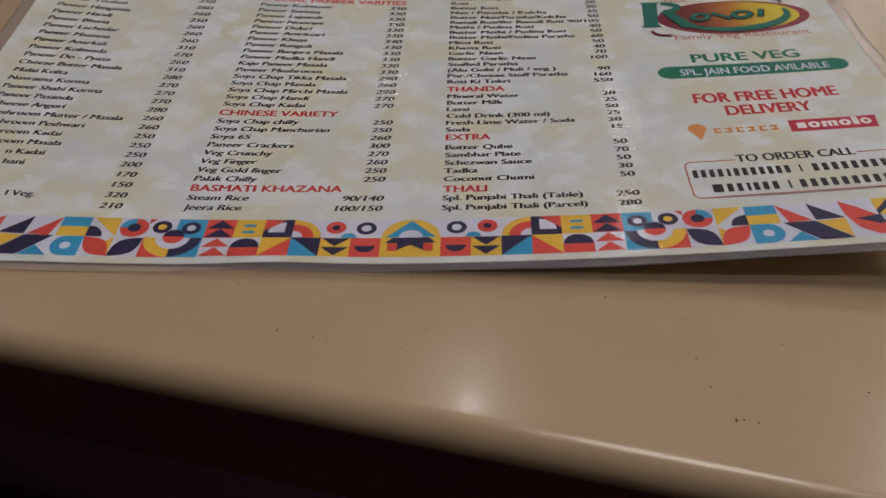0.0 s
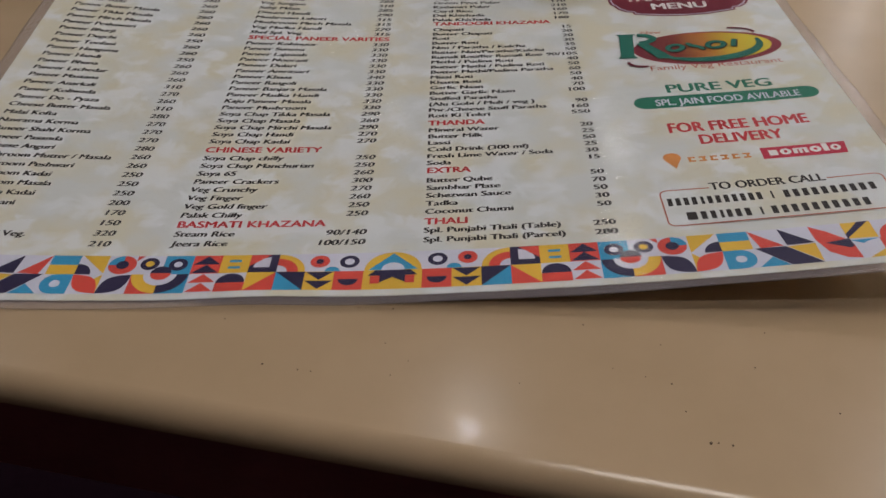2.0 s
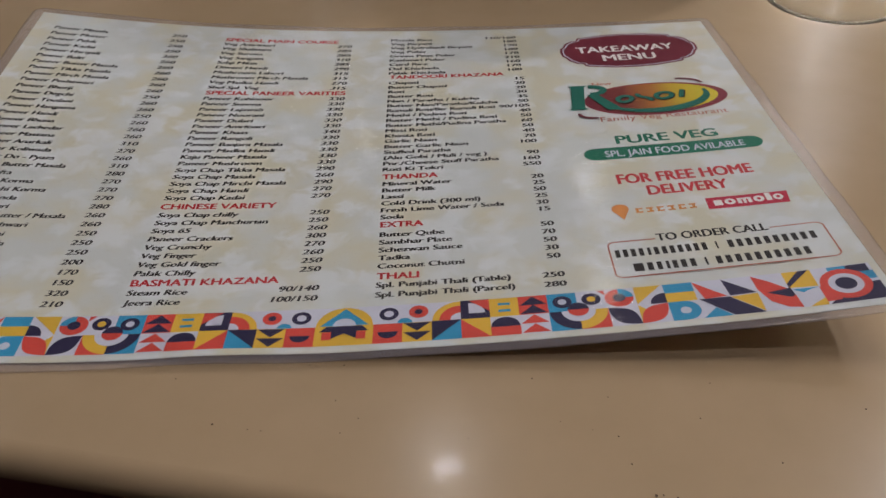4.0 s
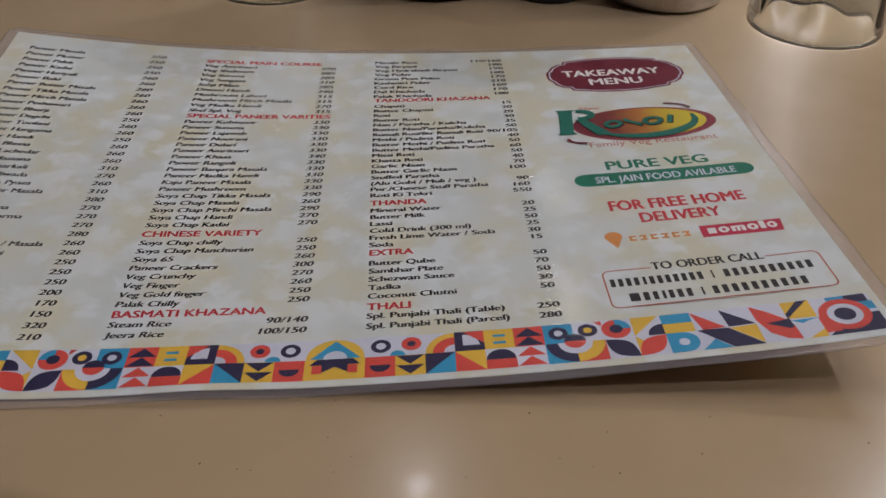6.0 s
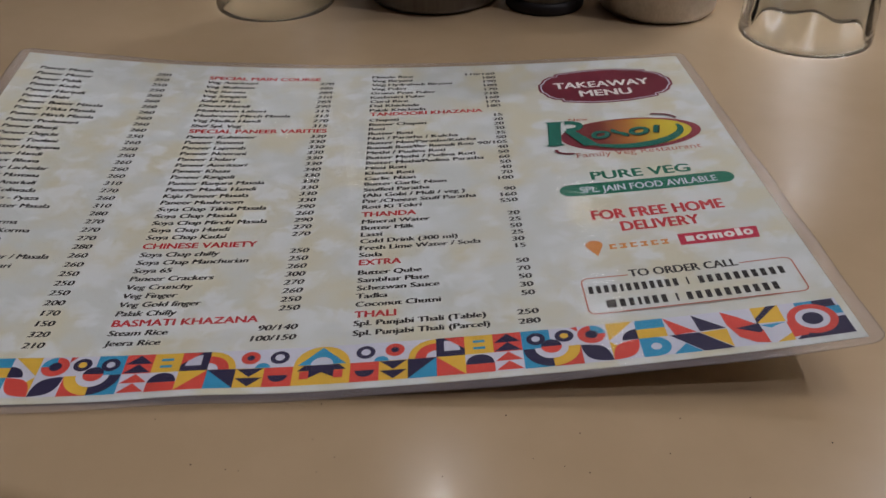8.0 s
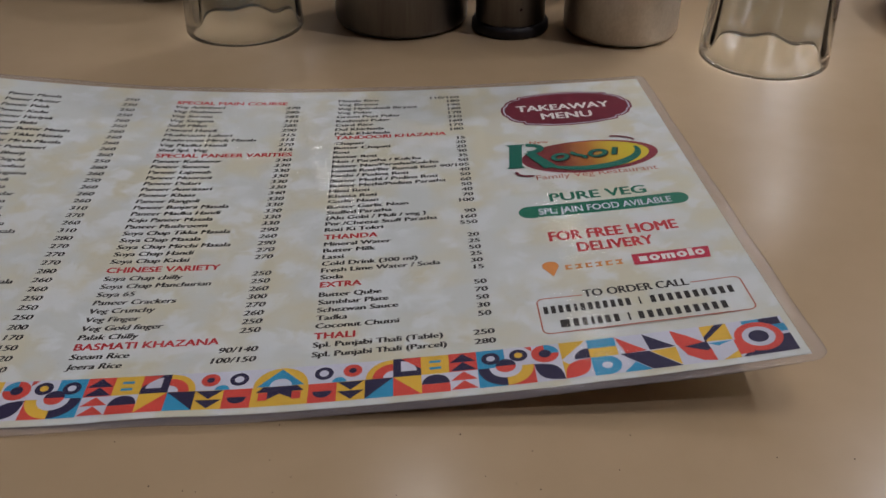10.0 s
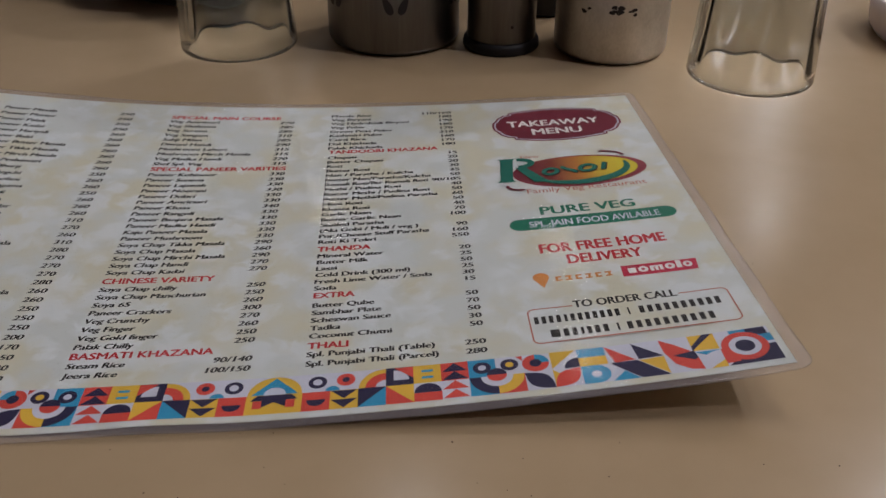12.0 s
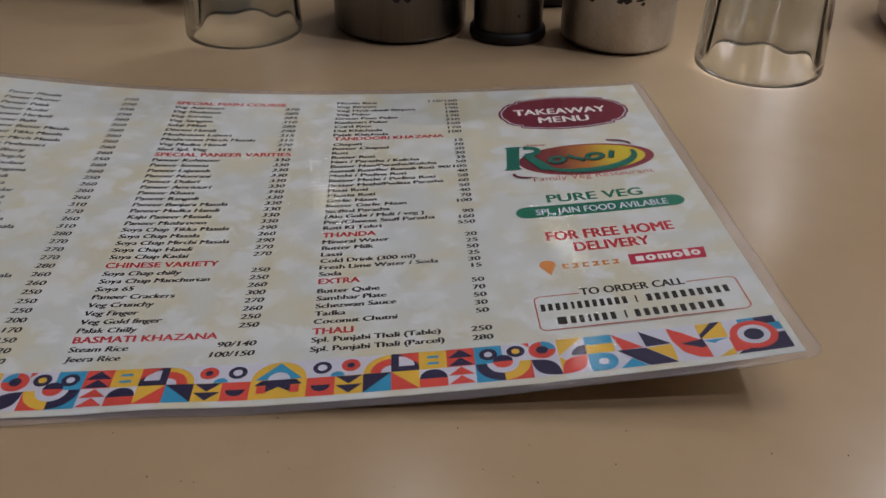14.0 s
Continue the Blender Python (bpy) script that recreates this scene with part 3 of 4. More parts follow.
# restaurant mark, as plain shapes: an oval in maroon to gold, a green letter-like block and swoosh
p = Print()
p.disc(110.0 * MM, 25.4 * MM, 27.0 * MM, 13.8 * MM, M_PLUM, 0, steps=48)
p.disc(108.6 * MM, 25.9 * MM, 25.0 * MM, 12.4 * MM, M_OVAL, 1, steps=48)
mark = p.done("mark_oval", "oval shading from maroon to gold with a dark rim")
p = Print()
swoosh = [(109.0 + 20.5 * math.cos(radians(a)), 27.2 + 12.2 * math.sin(radians(a))) for a in range(212, 375, 6)]
p.band([(a * MM, b * MM) for a, b in swoosh], lambda q: (0.7 + 3.3 * math.sin(math.pi * (0.06 + 0.86 * q)) ** 1.2) * MM, M_TEAL, 10)
p.done("mark_swoosh", "green curved stroke", mark)
p = Print()
p.poly([(a * MM, b * MM) for a, b in ((76.6, 19.4), (84.0, 19.4), (82.8, 21.0), (84.6, 38.4), (86.0, 39.8), (78.2, 39.8), (79.4, 38.2), (77.8, 21.0))], M_TEAL, 11)
p.band([((86.2 + 5.6 * math.sin(a)) * MM, (35.2 + 3.4 * math.cos(a)) * MM) for a in [radians(15 * i) for i in range(13)]], 2.8 * MM, M_TEAL, 11)
p.poly([(a * MM, b * MM) for a, b in ((84.8, 31.4), (89.0, 31.2), (97.0, 17.4), (91.0, 17.8))], M_TEAL, 12)
p.done("mark_block", "green letter-like block", mark)
# four rounded strokes on the oval: two rings, a wave between them and a slanted stem
ring_of = lambda cx, cy, rx, ry: [((cx + rx * math.cos(a) + 0.2 * ry * math.sin(a)) * MM, (cy + ry * math.sin(a)) * MM) for a in [2 * math.pi * i / 20 for i in range(20)]]
STROKES = [(ring_of(98.4, 26.0, 2.7, 2.5), True), ([((105.6 + 2.4 * math.sin(4.4 * q - 2.2) * -1 + 0.5 * q) * MM, (23.4 + 6.2 * q) * MM) for q in [i / 14 for i in range(15)]], False),
           (ring_of(113.4, 26.8, 3.0, 2.7), True), ([(119.4 * MM, 24.2 * MM), (120.2 * MM, 27.5 * MM), (121.0 * MM, 30.6 * MM)], False)]
for line, closed in STROKES:
    p = Print()
    p.band([(a + 0.35 * MM, b - 0.35 * MM) for a, b in line], 2.1 * MM, M_BLACK, 12, closed)
    p.band(line, 1.8 * MM, M_TEAL, 13, closed)
    p.done("mark_stroke", "green rounded stroke with dark edge", mark)
p = Print()
p.band([((120 + 10 * math.cos(a)) * MM, (34.6 + 6.4 * math.sin(a)) * MM) for a in [radians(10 + 75 * i / 12) for i in range(13)]], 1.1 * MM, M_MAROON, 13)
p.done("mark_line", "thin maroon curl", mark)
p = Print()
p.band([((85.5 + 5.5 * math.cos(a)) * MM, (15.5 + 3.4 * math.sin(a)) * MM) for a in [radians(170 + 110 * i / 12) for i in range(13)]], 1.2 * MM, M_MAROON, 13)
p.done("mark_line", "thin maroon curl", mark)
text("Family Veg Restaurant", 110.2 * MM, 9.0 * MM, 5.4 * MM, M_BRICK, "tagline", width=46.3 * MM, align="CENTER", label="brick red serif-like tagline")
text("New", 88.2 * MM, 39.9 * MM, 3.6 * MM, M_BRICK, "tagline", width=7.6 * MM, bold=0.02)
text("PURE VEG", 107.4 * MM, -8.2 * MM, 8.4 * MM, M_GREEN, "pure_veg_text", width=35 * MM, align="CENTER", bold=0.03, label="green bold capitals")
p = Print()
cy, r = -14.7, 4.1
p.poly([((81.4 + r * math.cos(radians(a))) * MM, (cy + r * math.sin(radians(a))) * MM) for a in range(90, 271, 15)] + [((134.2 + r * math.cos(radians(a))) * MM, (cy + r * math.sin(radians(a))) * MM) for a in range(-90, 91, 15)], M_GREEN, 0)
OWNERS["pill_text"] = p.done("green_pill", "long green rounded bar")
text("SPL. JAIN FOOD AVILABLE", 108.3 * MM, -17.0 * MM, 6.0 * MM, M_LAV, "pill_text", width=47.5 * MM, align="CENTER", bold=0.015, layer=1, label="pale capitals on the green bar")
text("FOR FREE HOME", 107.6 * MM, -35.2 * MM, 8.6 * MM, M_RED, "delivery_text", width=43.5 * MM, align="CENTER", bold=0.03, label="bold red capitals")
text("DELIVERY", 106.8 * MM, -43.3 * MM, 8.2 * MM, M_RED, "delivery_text", width=25.2 * MM, align="CENTER", bold=0.03, label="bold red capitals")
# two delivery services' marks, as plain shapes
p = Print()
p.poly([((83.6 + 2.7 * math.cos(radians(a))) * MM, (-50.3 + 2.7 * math.sin(radians(a))) * MM) for a in range(-20, 201, 11)] + [(83.9 * MM, -56.6 * MM)], M_ORANGE, 0)
for i in range(6):
    bx = 88.2 + i * 3.3
    p.band([(bx * MM, -53.0 * MM), ((bx + 2.2) * MM, -53.0 * MM)], 0.8 * MM, M_ORANGE, 0)
    p.band([(bx * MM, -51.0 * MM), ((bx + 2.2) * MM, -51.0 * MM)], 0.8 * MM, M_ORANGE, 0)
    p.band([((bx + 0.5 + 0.9 * (i % 2)) * MM, -53.2 * MM), ((bx + 0.5 + 0.9 * (i % 2)) * MM, -50.8 * MM)], 0.8 * MM, M_ORANGE, 1)
p.done("delivery_mark", "orange pin and pale orange bars")
p = Print()
p.poly([(110.2 * MM, -55.0 * MM), (134.6 * MM, -55.4 * MM), (135.4 * MM, -48.8 * MM), (110.4 * MM, -48.5 * MM)], M_CRIMSON, 0)
for i, (bx, bw) in enumerate(((112.4, 2.6), (115.9, 2.9), (119.6, 4.3), (124.7, 2.9), (128.3, 1.7), (130.7, 2.6))):
    hh = 4.4 if i == 4 else 3.1
    if i in (1, 3, 5):
        p.disc((bx + bw / 2) * MM, -51.75 * MM, (bw / 2 + 0.2) * MM, 1.75 * MM, M_WHITE, 1)
        p.disc((bx + bw / 2) * MM, -51.75 * MM, 0.55 * MM, 0.75 * MM, M_CRIMSON, 2)
        continue
    p.poly([(a * MM, b * MM) for a, b in ((bx, -53.4), (bx + bw, -53.4), (bx + bw, -53.4 + hh), (bx, -53.4 + hh))], M_WHITE, 1)
    for cut in ((0.33, 0.67) if i == 2 else ()):
        p.poly([(a * MM, b * MM) for a, b in ((bx + cut * bw - 0.25, -53.5), (bx + cut * bw + 0.25, -53.5), (bx + cut * bw + 0.25, -51.2), (bx + cut * bw - 0.25, -51.2))], M_CRIMSON, 2)
p.done("delivery_mark", "crimson block with white bars")
# order box with a broken top line; the numbers stay plain bars
p = Print()
BX0, BX1, BY0, BY1, r = 76.6, 139.2, -86.0, -68.2, 2.2
corner = lambda cx, cy, a0: [((cx + r * math.cos(radians(a0 + 15 * i))) * MM, (cy + r * math.sin(radians(a0 + 15 * i))) * MM) for i in range(7)]
line = [(91.0 * MM, BY1 * MM)] + corner(BX0 + r, BY1 - r, 90) + corner(BX0 + r, BY0 + r, 180) + corner(BX1 - r, BY0 + r, 270) + corner(BX1 - r, BY1 - r, 0) + [(124.4 * MM, BY1 * MM)]
p.band(line, 0.45 * MM, M_BRICK, 0)
OWNERS["order_text"] = p.done("order_box", "thin brick red rounded frame")
text("TO ORDER CALL", 107.6 * MM, -69.4 * MM, 5.5 * MM, M_BLACK, "order_text", width=32.3 * MM, align="CENTER", bold=0.03, label="bold black capitals")


def bars(y0, y1, spans, label):
    q = Print()
    for a, b in spans:
        q.poly([(a * MM, y0 * MM), (b * MM, y0 * MM), (b * MM, y1 * MM), (a * MM, y1 * MM)], M_BLACK, 0)
    q.done("number_bars", label, OWNERS["order_text"])


def digit_spans(x, count, w, gap):
    return [(x + i * (w + gap), x + i * (w + gap) + w) for i in range(count)]


bars(-76.2, -72.4, digit_spans(78.1, 4, 1.35, 0.95) + [(87.5, 88.4)] + digit_spans(89.4, 7, 1.35, 0.95) + [(107.2, 107.7)] + digit_spans(110.7, 10, 1.5, 1.1), "row of plain black bars")
bars(-83.6, -79.8, [(82.2, 85.0), (86.1, 87.7), (88.8, 90.2), (91.4, 92.3), (93.2, 94.6), (95.6, 97.1), (98.2, 99.7)] + [(102.4, 103.0)] + digit_spans(105.5, 10, 1.55, 1.18), "row of plain black bars")

# ---- geometric border, mirrored about the middle of the card ----
T = 0.008
BASE = -0.107


def motif(cols, draw):
    """Draws one motif in tile units and its mirror image."""
    for sign in (1, -1):
        p = Print()

        def P(pts, m, layer=1):
            p.poly([(sign * x * T, BASE + y * T) for x, y in pts], m, layer)

        def D(cx, cy, rad, m, layer=1, a0=0, a1=360):
            if sign < 0 and a1 - a0 != 360:
                a0, a1 = 180 - a1, 180 - a0
            p.disc(sign * cx * T, BASE + cy * T, rad * T, rad * T, m, layer, a0, a1, 24)

        draw(P, D)
        p.done("border_motif")
        if cols == "middle":
            break


def sq(x, y, w=1.0, h=1.0):
    return [(x, y), (x + w, y), (x + w, y + h), (x, y + h)]


def lens(x0, y0, x1, y1, fat):
    pts = []
    dx, dy = x1 - x0, y1 - y0
    for i in range(11):
        q = i / 10
        pts.append((x0 + dx * q - dy * fat * math.sin(math.pi * q), y0 + dy * q + dx * fat * math.sin(math.pi * q)))
    for i in range(9, 0, -1):
        q = i / 10
        pts.append((x0 + dx * q + dy * fat * math.sin(math.pi * q), y0 + dy * q - dx * fat * math.sin(math.pi * q)))
    return pts


def house(P, D):
    P(sq(-1, 1, 2, 1), M_LAV, 0)
    P(sq(-1, 0, 2, 1), M_YEL, 0)
    D(0, 1, 0.98, M_YEL, 1, 0, 180)
    P([(-0.85, 1.02), (0.85, 1.02), (0, 1.92)], M_BLU, 2)
    D(0, 1.0, 0.40, M_LAV, 3, 0, 180)
    P([(-0.85, 0.72), (-0.45, 0.72), (-0.45, 1.0), (-0.6, 1.0)], M_NAV, 2)
    P([(0.85, 0.72), (0.45, 0.72), (0.45, 1.0), (0.6, 1.0)], M_NAV, 2)
    P([(-0.45, 1.0), (-0.45, 0.34), (0, 0.62), (0.45, 0.34), (0.45, 1.0)], M_NAV, 2)
    P(sq(-0.75, 0.30, 0.32, 0.40), M_COR, 3)
    P(sq(0.43, 0.30, 0.32, 0.40), M_COR, 3)


def ring_smile(P, D):
    P(sq(1, 1), M_LAV, 0)
    D(1.52, 1.52, 0.34, M_NAV, 1)
    D(1.52, 1.52, 0.17, M_LAV, 2)
    P(sq(1, 0), M_COR, 0)
    D(1.5, 0.58, 0.34, M_NAV, 1, 180, 360)


def dot_arrows(P, D):
    P(sq(2, 1), M_LAV, 0)
    D(2.55, 1.56, 0.34, M_COR, 1)
    D(2.55, 1.56, 0.14, M_NAV, 2)
    D(2.08, 1.0, 0.26, M_BLU, 1, 0, 180)
    P(sq(2, 0), M_YEL, 0)
    P([(2.03, 0.98), (2.97, 0.98), (2.5, 0.54)], M_NAV, 1)
    P([(2.03, 0.50), (2.97, 0.50), (2.5, 0.06)], M_NAV, 1)


def arch(P, D):
    P(sq(3, 1), M_LAV, 0)
    D(4, 1, 0.98, M_YEL, 1, 90, 180)
    D(4, 1, 0.74, M_COR, 2, 90, 180)
    D(4, 1, 0.36, M_LAV, 3, 90, 180)
    P([(3, 0), (4, 1), (3, 1)], M_NAV, 0)
    P([(3, 0), (4, 0), (4, 1)], M_BLU, 0)


def corner_tile(P, D):
    P(sq(4, 1), M_NAV, 0)
    P([(4.3, 1.98), (5, 1.98), (5, 1.35)], M_COR, 1)
    P(sq(4.28, 1.28, 0.5, 0.12), M_LAV, 1)
    D(4.28, 1.28, 0.56, M_LAV, 1, 0, 90)
    P([(4, 1), (5, 1), (5, 0)], M_YEL, 0)
    P([(4, 1), (5, 0), (4, 0)], M_COR, 0)


def equals_dome(P, D):
    P(sq(5, 1), M_YEL, 0)
    P(sq(5.3, 1.60, 0.42, 0.13), M_BLU, 1)
    P(sq(5.3, 1.24, 0.42, 0.13), M_BLU, 1)
    P(sq(5, 0), M_LAV, 0)
    P(sq(5, 0, 1, 0.46), M_COR, 1)
    D(5.5, 0.46, 0.49, M_NAV, 2, 0, 180)


def fir(P, D):
    P(sq(6, 1), M_COR, 0)
    P(sq(6, 0), M_LAV, 0)
    for y, m in ((1.5, M_NAV), (1.04, M_NAV), (0.52, M_COR), (0.04, M_COR)):
        P([(6.03, y), (6.97, y), (6.5, y + 0.46)], m, 1)


def bowl(P, D):
    P(sq(7, 1), M_BLU, 0)
    D(7.5, 1.52, 0.33, M_NAV, 1)
    D(7.5, 1.52, 0.15, M_LAV, 2)
    P(sq(8, 1), M_LAV, 0)
    D(8.5, 1.56, 0.33, M_NAV, 1)
    D(8.5, 1.56, 0.15, M_YEL, 2)
    P([(8.75, 1.98), (9, 1.98), (9, 1.7)], M_COR, 1)
    P(sq(7, 0), M_BLU, 0)
    P(sq(8, 0), M_COR, 0)
    D(8, 1, 0.98, M_NAV, 1, 180, 270)
    D(8, 1, 0.98, M_YEL, 1, 270, 360)
    D(8, 1, 0.58, M_LAV, 2, 180, 360)
    D(8, 1.06, 0.36, M_COR, 3, 180, 360)
    D(8, 1.06, 0.36, M_NAV, 3, 0, 180)


def eye_leaf(P, D):
    P(sq(9, 1), M_LAV, 0)
    D(9.45, 1.5, 0.49, M_COR, 1)
    D(9.45, 1.5, 0.49, M_BLU, 2, 0, 90)
    D(9.45, 1.5, 0.22, M_NAV, 3)
    P(sq(9, 0), M_LAV, 0)
    P(lens(9.0, 0.98, 10.0, 0.02, 0.27), M_NAV, 1)


def sail_leaf(P, D):
    P(sq(10, 1), M_LAV, 0)
    P([(10, 2), (10.95, 2), (10, 1.05)], M_YEL, 1)
    D(11, 1.0, 0.55, M_NAV, 1, 90, 180)
    P(sq(10, 0), M_LAV, 0)
    P([(10, 0), (10, 1), (10.6, 0.4)], M_YEL, 1)
    P(lens(10.0, 0.02, 11.0, 0.98, 0.27), M_COR, 2)


def stripes_drop(P, D):
    P(sq(11, 1.5, 1, 0.5), M_BLU, 0)
    P(sq(11, 1.0, 1, 0.5), M_YEL, 0)
    P(sq(11, 0), M_LAV, 0)
    P(sq(11, 0, 0.5, 1), M_BLU, 1)
    D(11.5, 0.5, 0.5, M_BLU, 2)
    D(11.5, 0.5, 0.18, M_LAV, 3)


def blades(P, D):
    P(sq(12, 0, 2, 2), M_LAV, 0)
    P([(12, 2), (13, 1.05), (12.25, 1.0)], M_COR, 1)
    P([(12.05, 1.0), (13.05, 1.0), (14, 0), (13, 0)], M_NAV, 2)
    P([(12, 0), (12.95, 0), (12.5, 0.5)], M_BLU, 1)
    P([(13, 1.98), (14, 1.08), (13.1, 1.04)], M_NAV, 1)
    P([(13.1, 0.98), (14, 1.04), (14, 0.05)], M_YEL, 1)


def sail(P, D):
    P(sq(14, 0, 2, 2), M_LAV, 0)
    P([(14.0, 1.98), (14.05, 1.2), (14.3, 0.5), (14.75, 0.12), (15.2, 0.02), (15.15, 0.75), (15.0, 1.1), (14.5, 1.6)], M_COR, 1)
    P([(14.3, 0.98), (15.1, 1.12), (15.14, 0.7), (15.0, 0.6)], M_NAV, 2)
    P([(15.05, 1.1), (15.05, 1.98), (16, 1.98), (16, 1.05)], M_YEL, 1)
    P([(15.05, 1.1), (15.05, 1.35), (15.6, 1.98), (15.95, 1.98)], M_NAV, 2)
    P([(15.1, 1.0), (16, 1.0), (15.5, 0.75)], M_BLU, 1)
    P([(15.4, 0.0), (16, 0.0), (16, 0.4)], M_YEL, 1)
    P(lens(15.25, 0.1, 15.98, 0.98, 0.25), M_LAV, 2)


def bullseye(P, D):
    P(sq(16, 0, 1.95, 2), M_LAV, 0)
    P([(16.05, 0.0), (17.95, 0.0), (17.95, 0.95), (17, 0.9)], M_NAV, 1)
    P(sq(16.55, 1.55, 0.6, 0.42), M_BLU, 1)
    P(sq(17.15, 1.55, 0.7, 0.42), M_NAV, 1)
    P(sq(17.5, 1.1, 0.45, 0.45), M_BLU, 1)
    P([(16.0, 0.15), (16.55, 0.2), (16.5, 1.05), (16.0, 1.0)], M_COR, 1)
    D(16.88, 1.0, 0.82, M_COR, 2)
    D(16.88, 1.0, 0.56, M_LAV, 3)
    D(16.88, 1.0, 0.34, M_NAV, 4)


motif("middle", house)
for draw in (ring_smile, dot_arrows, arch, corner_tile, equals_dome, fir, bowl, eye_leaf, sail_leaf, stripes_drop, blades, sail, bullseye):
    motif("pair", draw)
lay_text()


# ---- things on the table ----
def tumbler(at):
    """A straight, slightly tapered drinking glass stood upside down on its rim."""
    glass = empty("tumbler", at)
    bm = bmesh.new()
    h, rb, rt, w, top = 0.108, 0.0318, 0.0258, 0.0034, 0.0975
    radius = lambda z: rb + (rt - rb) * z / h
    outer = [(rb - 0.0014, 0.0), (rb - 0.0004, 0.0004)] + [(radius(z), z) for z in (0.0014, 0.008, 0.02, 0.04, 0.06, 0.08, 0.09, top)]
    inner = [(radius(z) - w, z) for z in (top, 0.09, 0.08, 0.06, 0.04, 0.02, 0.012, 0.007, 0.003)] + [(rb - w + 0.0006, 0.0006), (rb - 0.0022, 0.0), (rb - 0.0014, 0.0)]
    lathe(bm, outer + inner + outer[:1], 96)
    bmesh.ops.remove_doubles(bm, verts=bm.verts, dist=1e-6)
    # shallow flutes run up the inside of the wall
    for v in bm.verts:
        r, z = math.hypot(v.co.x, v.co.y), v.co.z
        if 0.004 < z < top + 0.001 and r < rb + (rt - rb) * z / h - 0.0015:
            k = 1 + 0.0009 * min((z - 0.004) / 0.012, 1.0) * math.cos(7 * math.atan2(v.co.y, v.co.x) + 0.6) / r
            v.co.x, v.co.y = v.co.x * k, v.co.y * k
    bmesh.ops.recalc_face_normals(bm, faces=bm.faces)
    part("glass_wall", bm, M_BEAD, glass, smooth=True).visible_shadow = False
    bm = bmesh.new()
    rc = radius(top)
    lathe(bm, [(0.0, top + 0.0002), (rc - 0.0004, top + 0.0002), (rc, top + 0.0008), (radius(h - 0.002), h - 0.002), (rt - 0.0020, h), (0.0, h)], 96)
    bmesh.ops.recalc_face_normals(bm, faces=bm.faces)
    part("base", bm, M_BEAD, glass, "thick glass base, uppermost", smooth=True).visible_shadow = False
    return tagged(glass, "clear glass tumbler standing upside down on the table", "glass", "tumblers on the table")


tumbler_a = tumbler((0.2180, 0.1366, 0.0003))
copy_thing(tumbler_a, pose(-0.0483, 0.1942, 0.0003, 0, 0, 40))


def teardrop(r, angle, z, lean, size, flip):
    """A leaf-shaped cut-out, lying on a cylinder of radius r."""
    pts = []
    for i in range(20):
        a = 2 * math.pi * i / 20
        u, v = 0.52 * math.sin(a) * (0.62 + 0.38 * math.cos(a + math.pi)), math.cos(a)
        x, y = size * (u * math.cos(lean) - v * math.sin(lean) * flip), size * (u * math.sin(lean) * flip + v * math.cos(lean))
        t = angle + x / r
        pts.append((r * math.cos(t), r * math.sin(t), z + y))
    return pts


def steel_pot(name, at, r, h, m, label, category, turn=0.0):
    pot = empty(name, at)
    pot.rotation_euler = (0, 0, turn)
    bm = bmesh.new()
    f = 0.004
    profile = [(0.0, 0.0012), (r - f - 0.003, 0.0012), (r - f, 0.0)] + [(r - f + f * math.sin(radians(a)), f - f * math.cos(radians(a))) for a in (25, 50, 70, 90)]
    profile += [(r, h * 0.5), (r, h - 0.004), (r + 0.0012, h - 0.002), (r + 0.0012, h), (r - 0.0010, h), (r - 0.0012, h - 0.004), (r - 0.0012, 0.004), (0.0, 0.003)]
    lathe(bm, profile, 80)
    part("pot_body", bm, m, pot, smooth=True)
    return tagged(pot, label, category)


napkin_pot = steel_pot("steel_pot", (0.0370, 0.2035, 0.0), 0.0364, 0.150, M_STEEL, "brushed steel pot with leaf-shaped cut-outs on the table", "pot")
# openings are not cut: dark faces carry the shade inside them
for k in range(6):
    mid = radians(-90 + 60 * k + 1.5)
    for flip in (-1, 1):
        bm = bmesh.new()
        pts = teardrop(0.0366, mid + flip * 0.125, 0.0290, radians(-24), 0.0060, flip)
        vs = [bm.verts.new(q) for q in pts]
        back = [bm.verts.new((x * 0.985, y * 0.985, z)) for x, y, z in pts]
        bm.faces.new(vs)
        for i in range(len(vs)):
            j = (i + 1) % len(vs)
            bm.faces.new((vs[i], back[i], back[j], vs[j]))
        bmesh.ops.recalc_face_normals(bm, faces=bm.faces)
        part("cutout", bm, M_DARK, napkin_pot, "leaf-shaped opening, its inner shade put in as a dark face")

scuffed = steel_pot("steel_pot", (0.1540, 0.1790, 0.0), 0.0302, 0.130, M_DULL, "dull scratched steel pot with chipped dark label remains", "pot")
rng = random.Random(4)
CHIPS = [(-129, 0.0288, 4, 4.0, 0.05), (-99, 0.0300, 6, 5.0, 0.085), (-84, 0.0290, 3, 4.0, 0.06)]
for mid, height, size in [(a + rng.uniform(-d, d), z + rng.uniform(-0.0013, 0.0018), e) for a, z, count, d, e in CHIPS for k in range(count)]:
    bm = bmesh.new()
    t0, z0 = radians(mid), height
    n = 7
    pts = [(t0 + rng.uniform(0.4, 1.0) * size * math.cos(2 * math.pi * i / n), z0 + rng.uniform(0.4, 1.0) * 0.022 * size * math.sin(2 * math.pi * i / n)) for i in range(n)]
    bm.faces.new([bm.verts.new((0.03052 * math.cos(t), 0.03052 * math.sin(t), z)) for t, z in pts])
    part("label_chip", bm, M_DARK, scuffed, "dark flake of an old label")

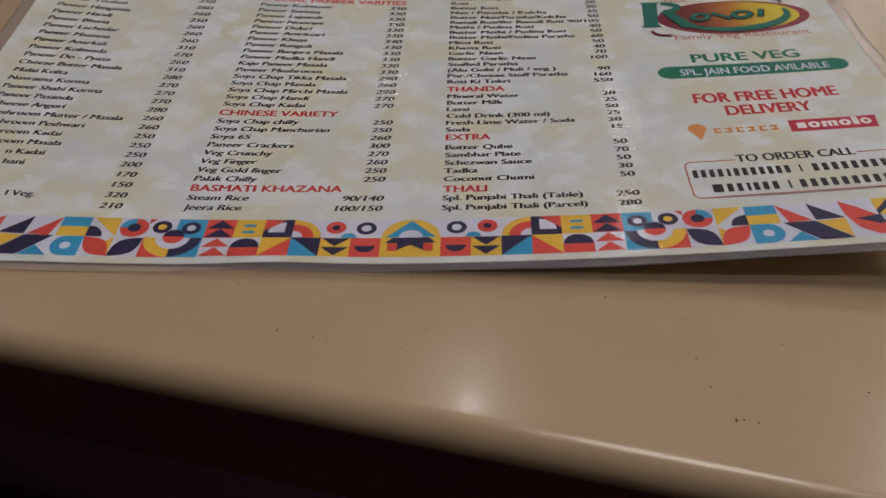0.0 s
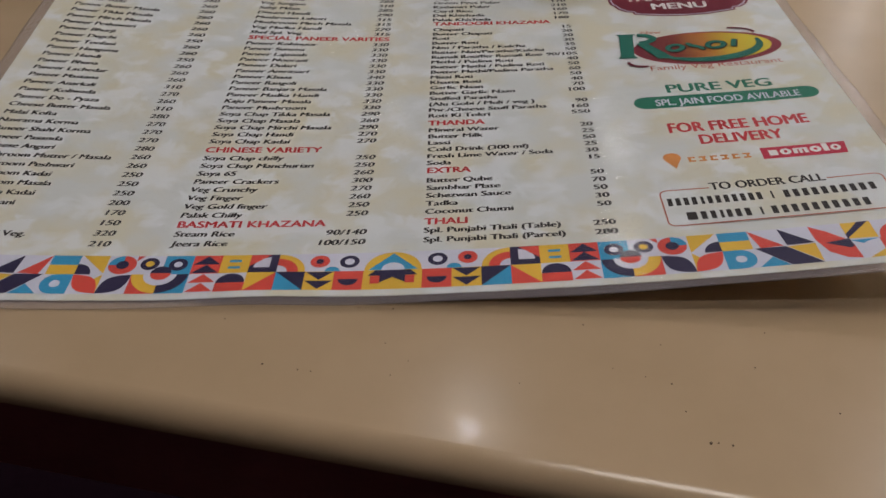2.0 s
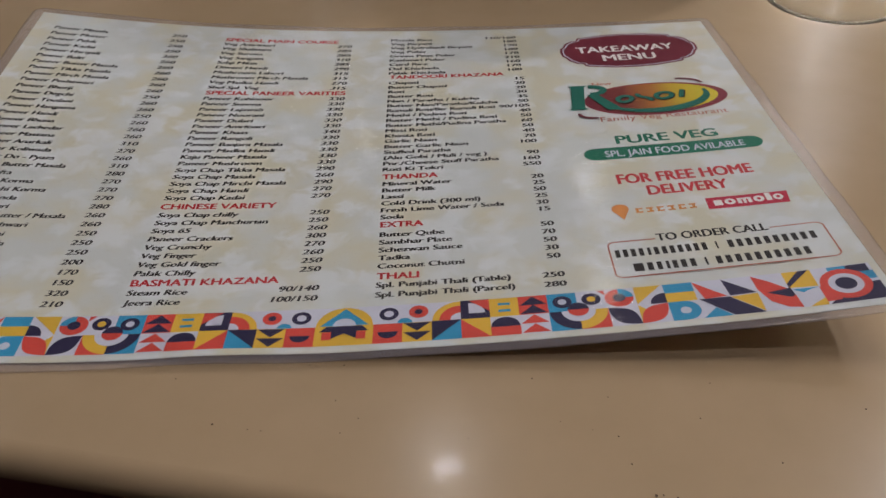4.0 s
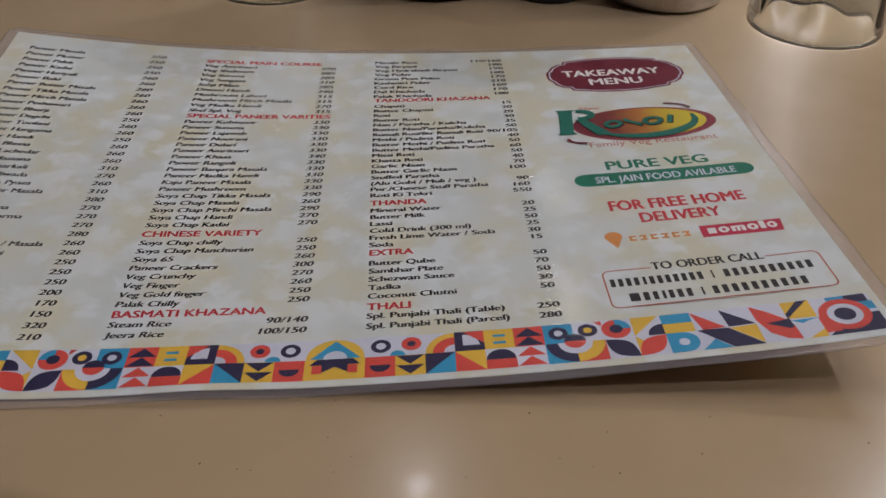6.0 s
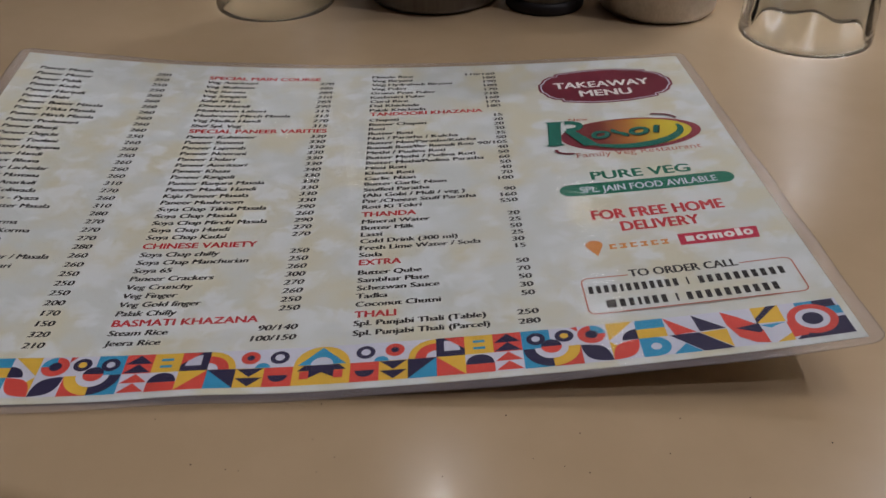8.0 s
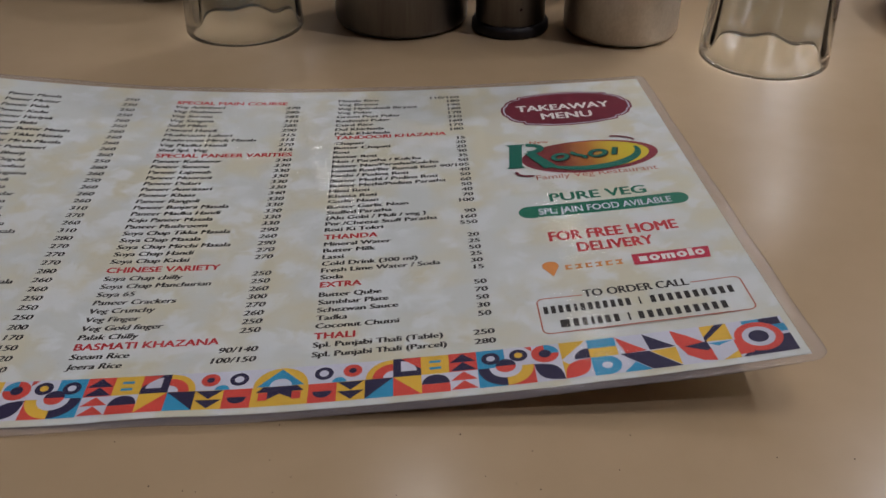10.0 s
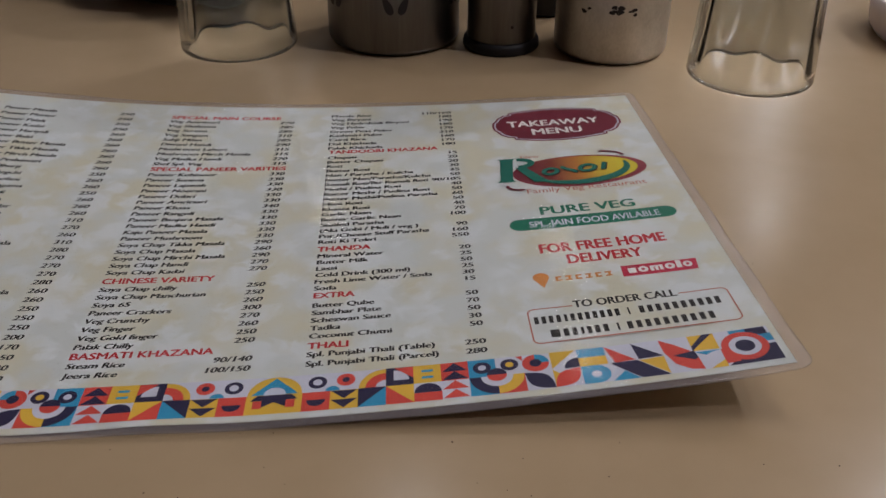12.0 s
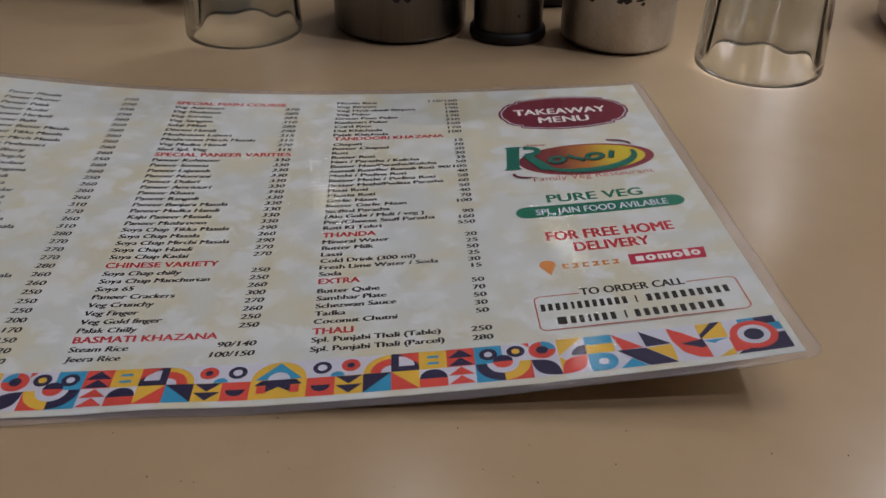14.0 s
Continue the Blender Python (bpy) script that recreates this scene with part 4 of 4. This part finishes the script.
# narrow shaker with a black foot
shaker = empty("shaker", (0.0954, 0.1858, 0.0))
bm = bmesh.new()
lathe(bm, [(0.0, 0.0045), (0.0180, 0.0045), (0.0186, 0.0062), (0.0186, 0.060), (0.0186, 0.082), (0.0178, 0.084), (0.0, 0.084)], 56)
part("shaker_body", bm, M_STEEL, shaker, "steel cylinder with small dents", smooth=True)
bm = bmesh.new()
lathe(bm, [(0.0, 0.0), (0.0200, 0.0), (0.0208, 0.001), (0.0206, 0.0042), (0.0198, 0.0056), (0.0187, 0.0060), (0.0, 0.0060)], 56)
part("foot", bm, M_DARK, shaker, "black plastic foot", smooth=True)
bm = bmesh.new()
lathe(bm, [(0.0188, 0.082), (0.0194, 0.083), (0.0194, 0.092), (0.0170, 0.098), (0.0, 0.099)], 56)
part("cap", bm, M_DARK, shaker, smooth=True)
# no hollow is pressed in: a flat dark face gives the dent its shade
bm = bmesh.new()
bm.faces.new([bm.verts.new((0.0188 * math.cos(radians(-79 + 2.6 * math.cos(a))), 0.0188 * math.sin(radians(-79 + 2.6 * math.cos(a))), 0.0158 + 0.0011 * math.sin(a) * (0.7 + 0.3 * math.cos(3 * a)))) for a in [2 * math.pi * i / 10 for i in range(10)]])
part("dent_mark", bm, M_DARK, shaker, "flat dark mark standing for a small dent in the steel")
tagged(shaker, "narrow steel shaker with black plastic foot", "shaker")

# dark bottle behind, between shaker and pot
bottle = empty("bottle", (0.1290, 0.2480, 0.0))
bm = bmesh.new()
lathe(bm, [(0.0, 0.0), (0.0200, 0.0), (0.0220, 0.002), (0.0220, 0.070), (0.0190, 0.086), (0.0110, 0.100), (0.0105, 0.112), (0.0, 0.113)], 48)
part("bottle_body", bm, M_DARK, bottle, smooth=True)
tagged(bottle, "small dark plastic bottle behind the steel pots", "bottle")


def bowl_thing(name, at, r, h, m, label, foot=0.66):
    ob = empty(name, at)
    bm = bmesh.new()
    lathe(bm, [(0.0, 0.001), (r * (foot - 0.04), 0.001), (r * foot, 0.0), (r * (foot + 0.04), 0.002), (r * (0.54 + 0.485 * foot), h * 0.25), (r * (0.88 + 0.12 * foot), h * 0.6), (r, h), (r - 0.002, h), (r * 0.93, h * 0.6), (r * 0.82, h * 0.25), (r * 0.6, 0.005), (0.0, 0.005)], 64)
    part("bowl_body", bm, m, ob, smooth=True)
    return tagged(ob, label, "bowl")


bowl_thing("steel_bowl", (-0.0850, 0.3080, 0.0), 0.075, 0.055, M_STEEL, "wide steel bowl behind the tumbler")
bowl_thing("brown_bowl", (0.3490, 0.1840, 0.0), 0.046, 0.022, M_BROWN, "small mauve-brown glazed bowl on the table", 0.86)

# crumbs on the laminate
CRUMBS = [(50.0, -117.6, 0.5), (32.6, -137.8, 0.35), (55.6, -132.8, 0.35), (63.2, -135.6, 0.3), (68.6, -124.7, 0.4), (69.2, -137.8, 0.45), (70.9, -146.5, 0.45), (74.8, -155.8, 0.75), (76.5, -155.7, 0.5), (79.5, -156.5, 0.55),
          (95.8, -120.2, 0.4), (90.4, -132.4, 0.45), (106.4, -146.9, 0.55), (-43.0, -115.8, 0.4), (-30.5, -131.9, 0.5), (-21.5, -133.8, 0.4), (-18.2, -134.3, 0.35), (0.7, -111.7, 0.5), (-8.6, -111.3, 0.3), (-0.6, -124.5, 0.4), (5.5, -130.7, 0.4), (1.3, -135.4, 0.35), (132.5, -130.2, 0.5), (161.6, -35.6, 0.4), (152.6, -131.7, 0.45)]
rng = random.Random(11)
for cx, cy, r in CRUMBS:
    bm = bmesh.new()
    bmesh.ops.create_icosphere(bm, subdivisions=1, radius=r * 0.54 * MM)
    for v in bm.verts:
        v.co *= rng.uniform(0.75, 1.2)
        v.co.z *= 0.7
    low = min(v.co.z for v in bm.verts)
    for v in bm.verts:
        v.co.z -= low
    ob = mesh_ob("crumb", bm, M_CRUMB)
    ob.location = (cx * MM, cy * MM, 0.0)
    tagged(ob, "tiny dark crumb lying on the beige tabletop", "crumb", "crumbs on the table")
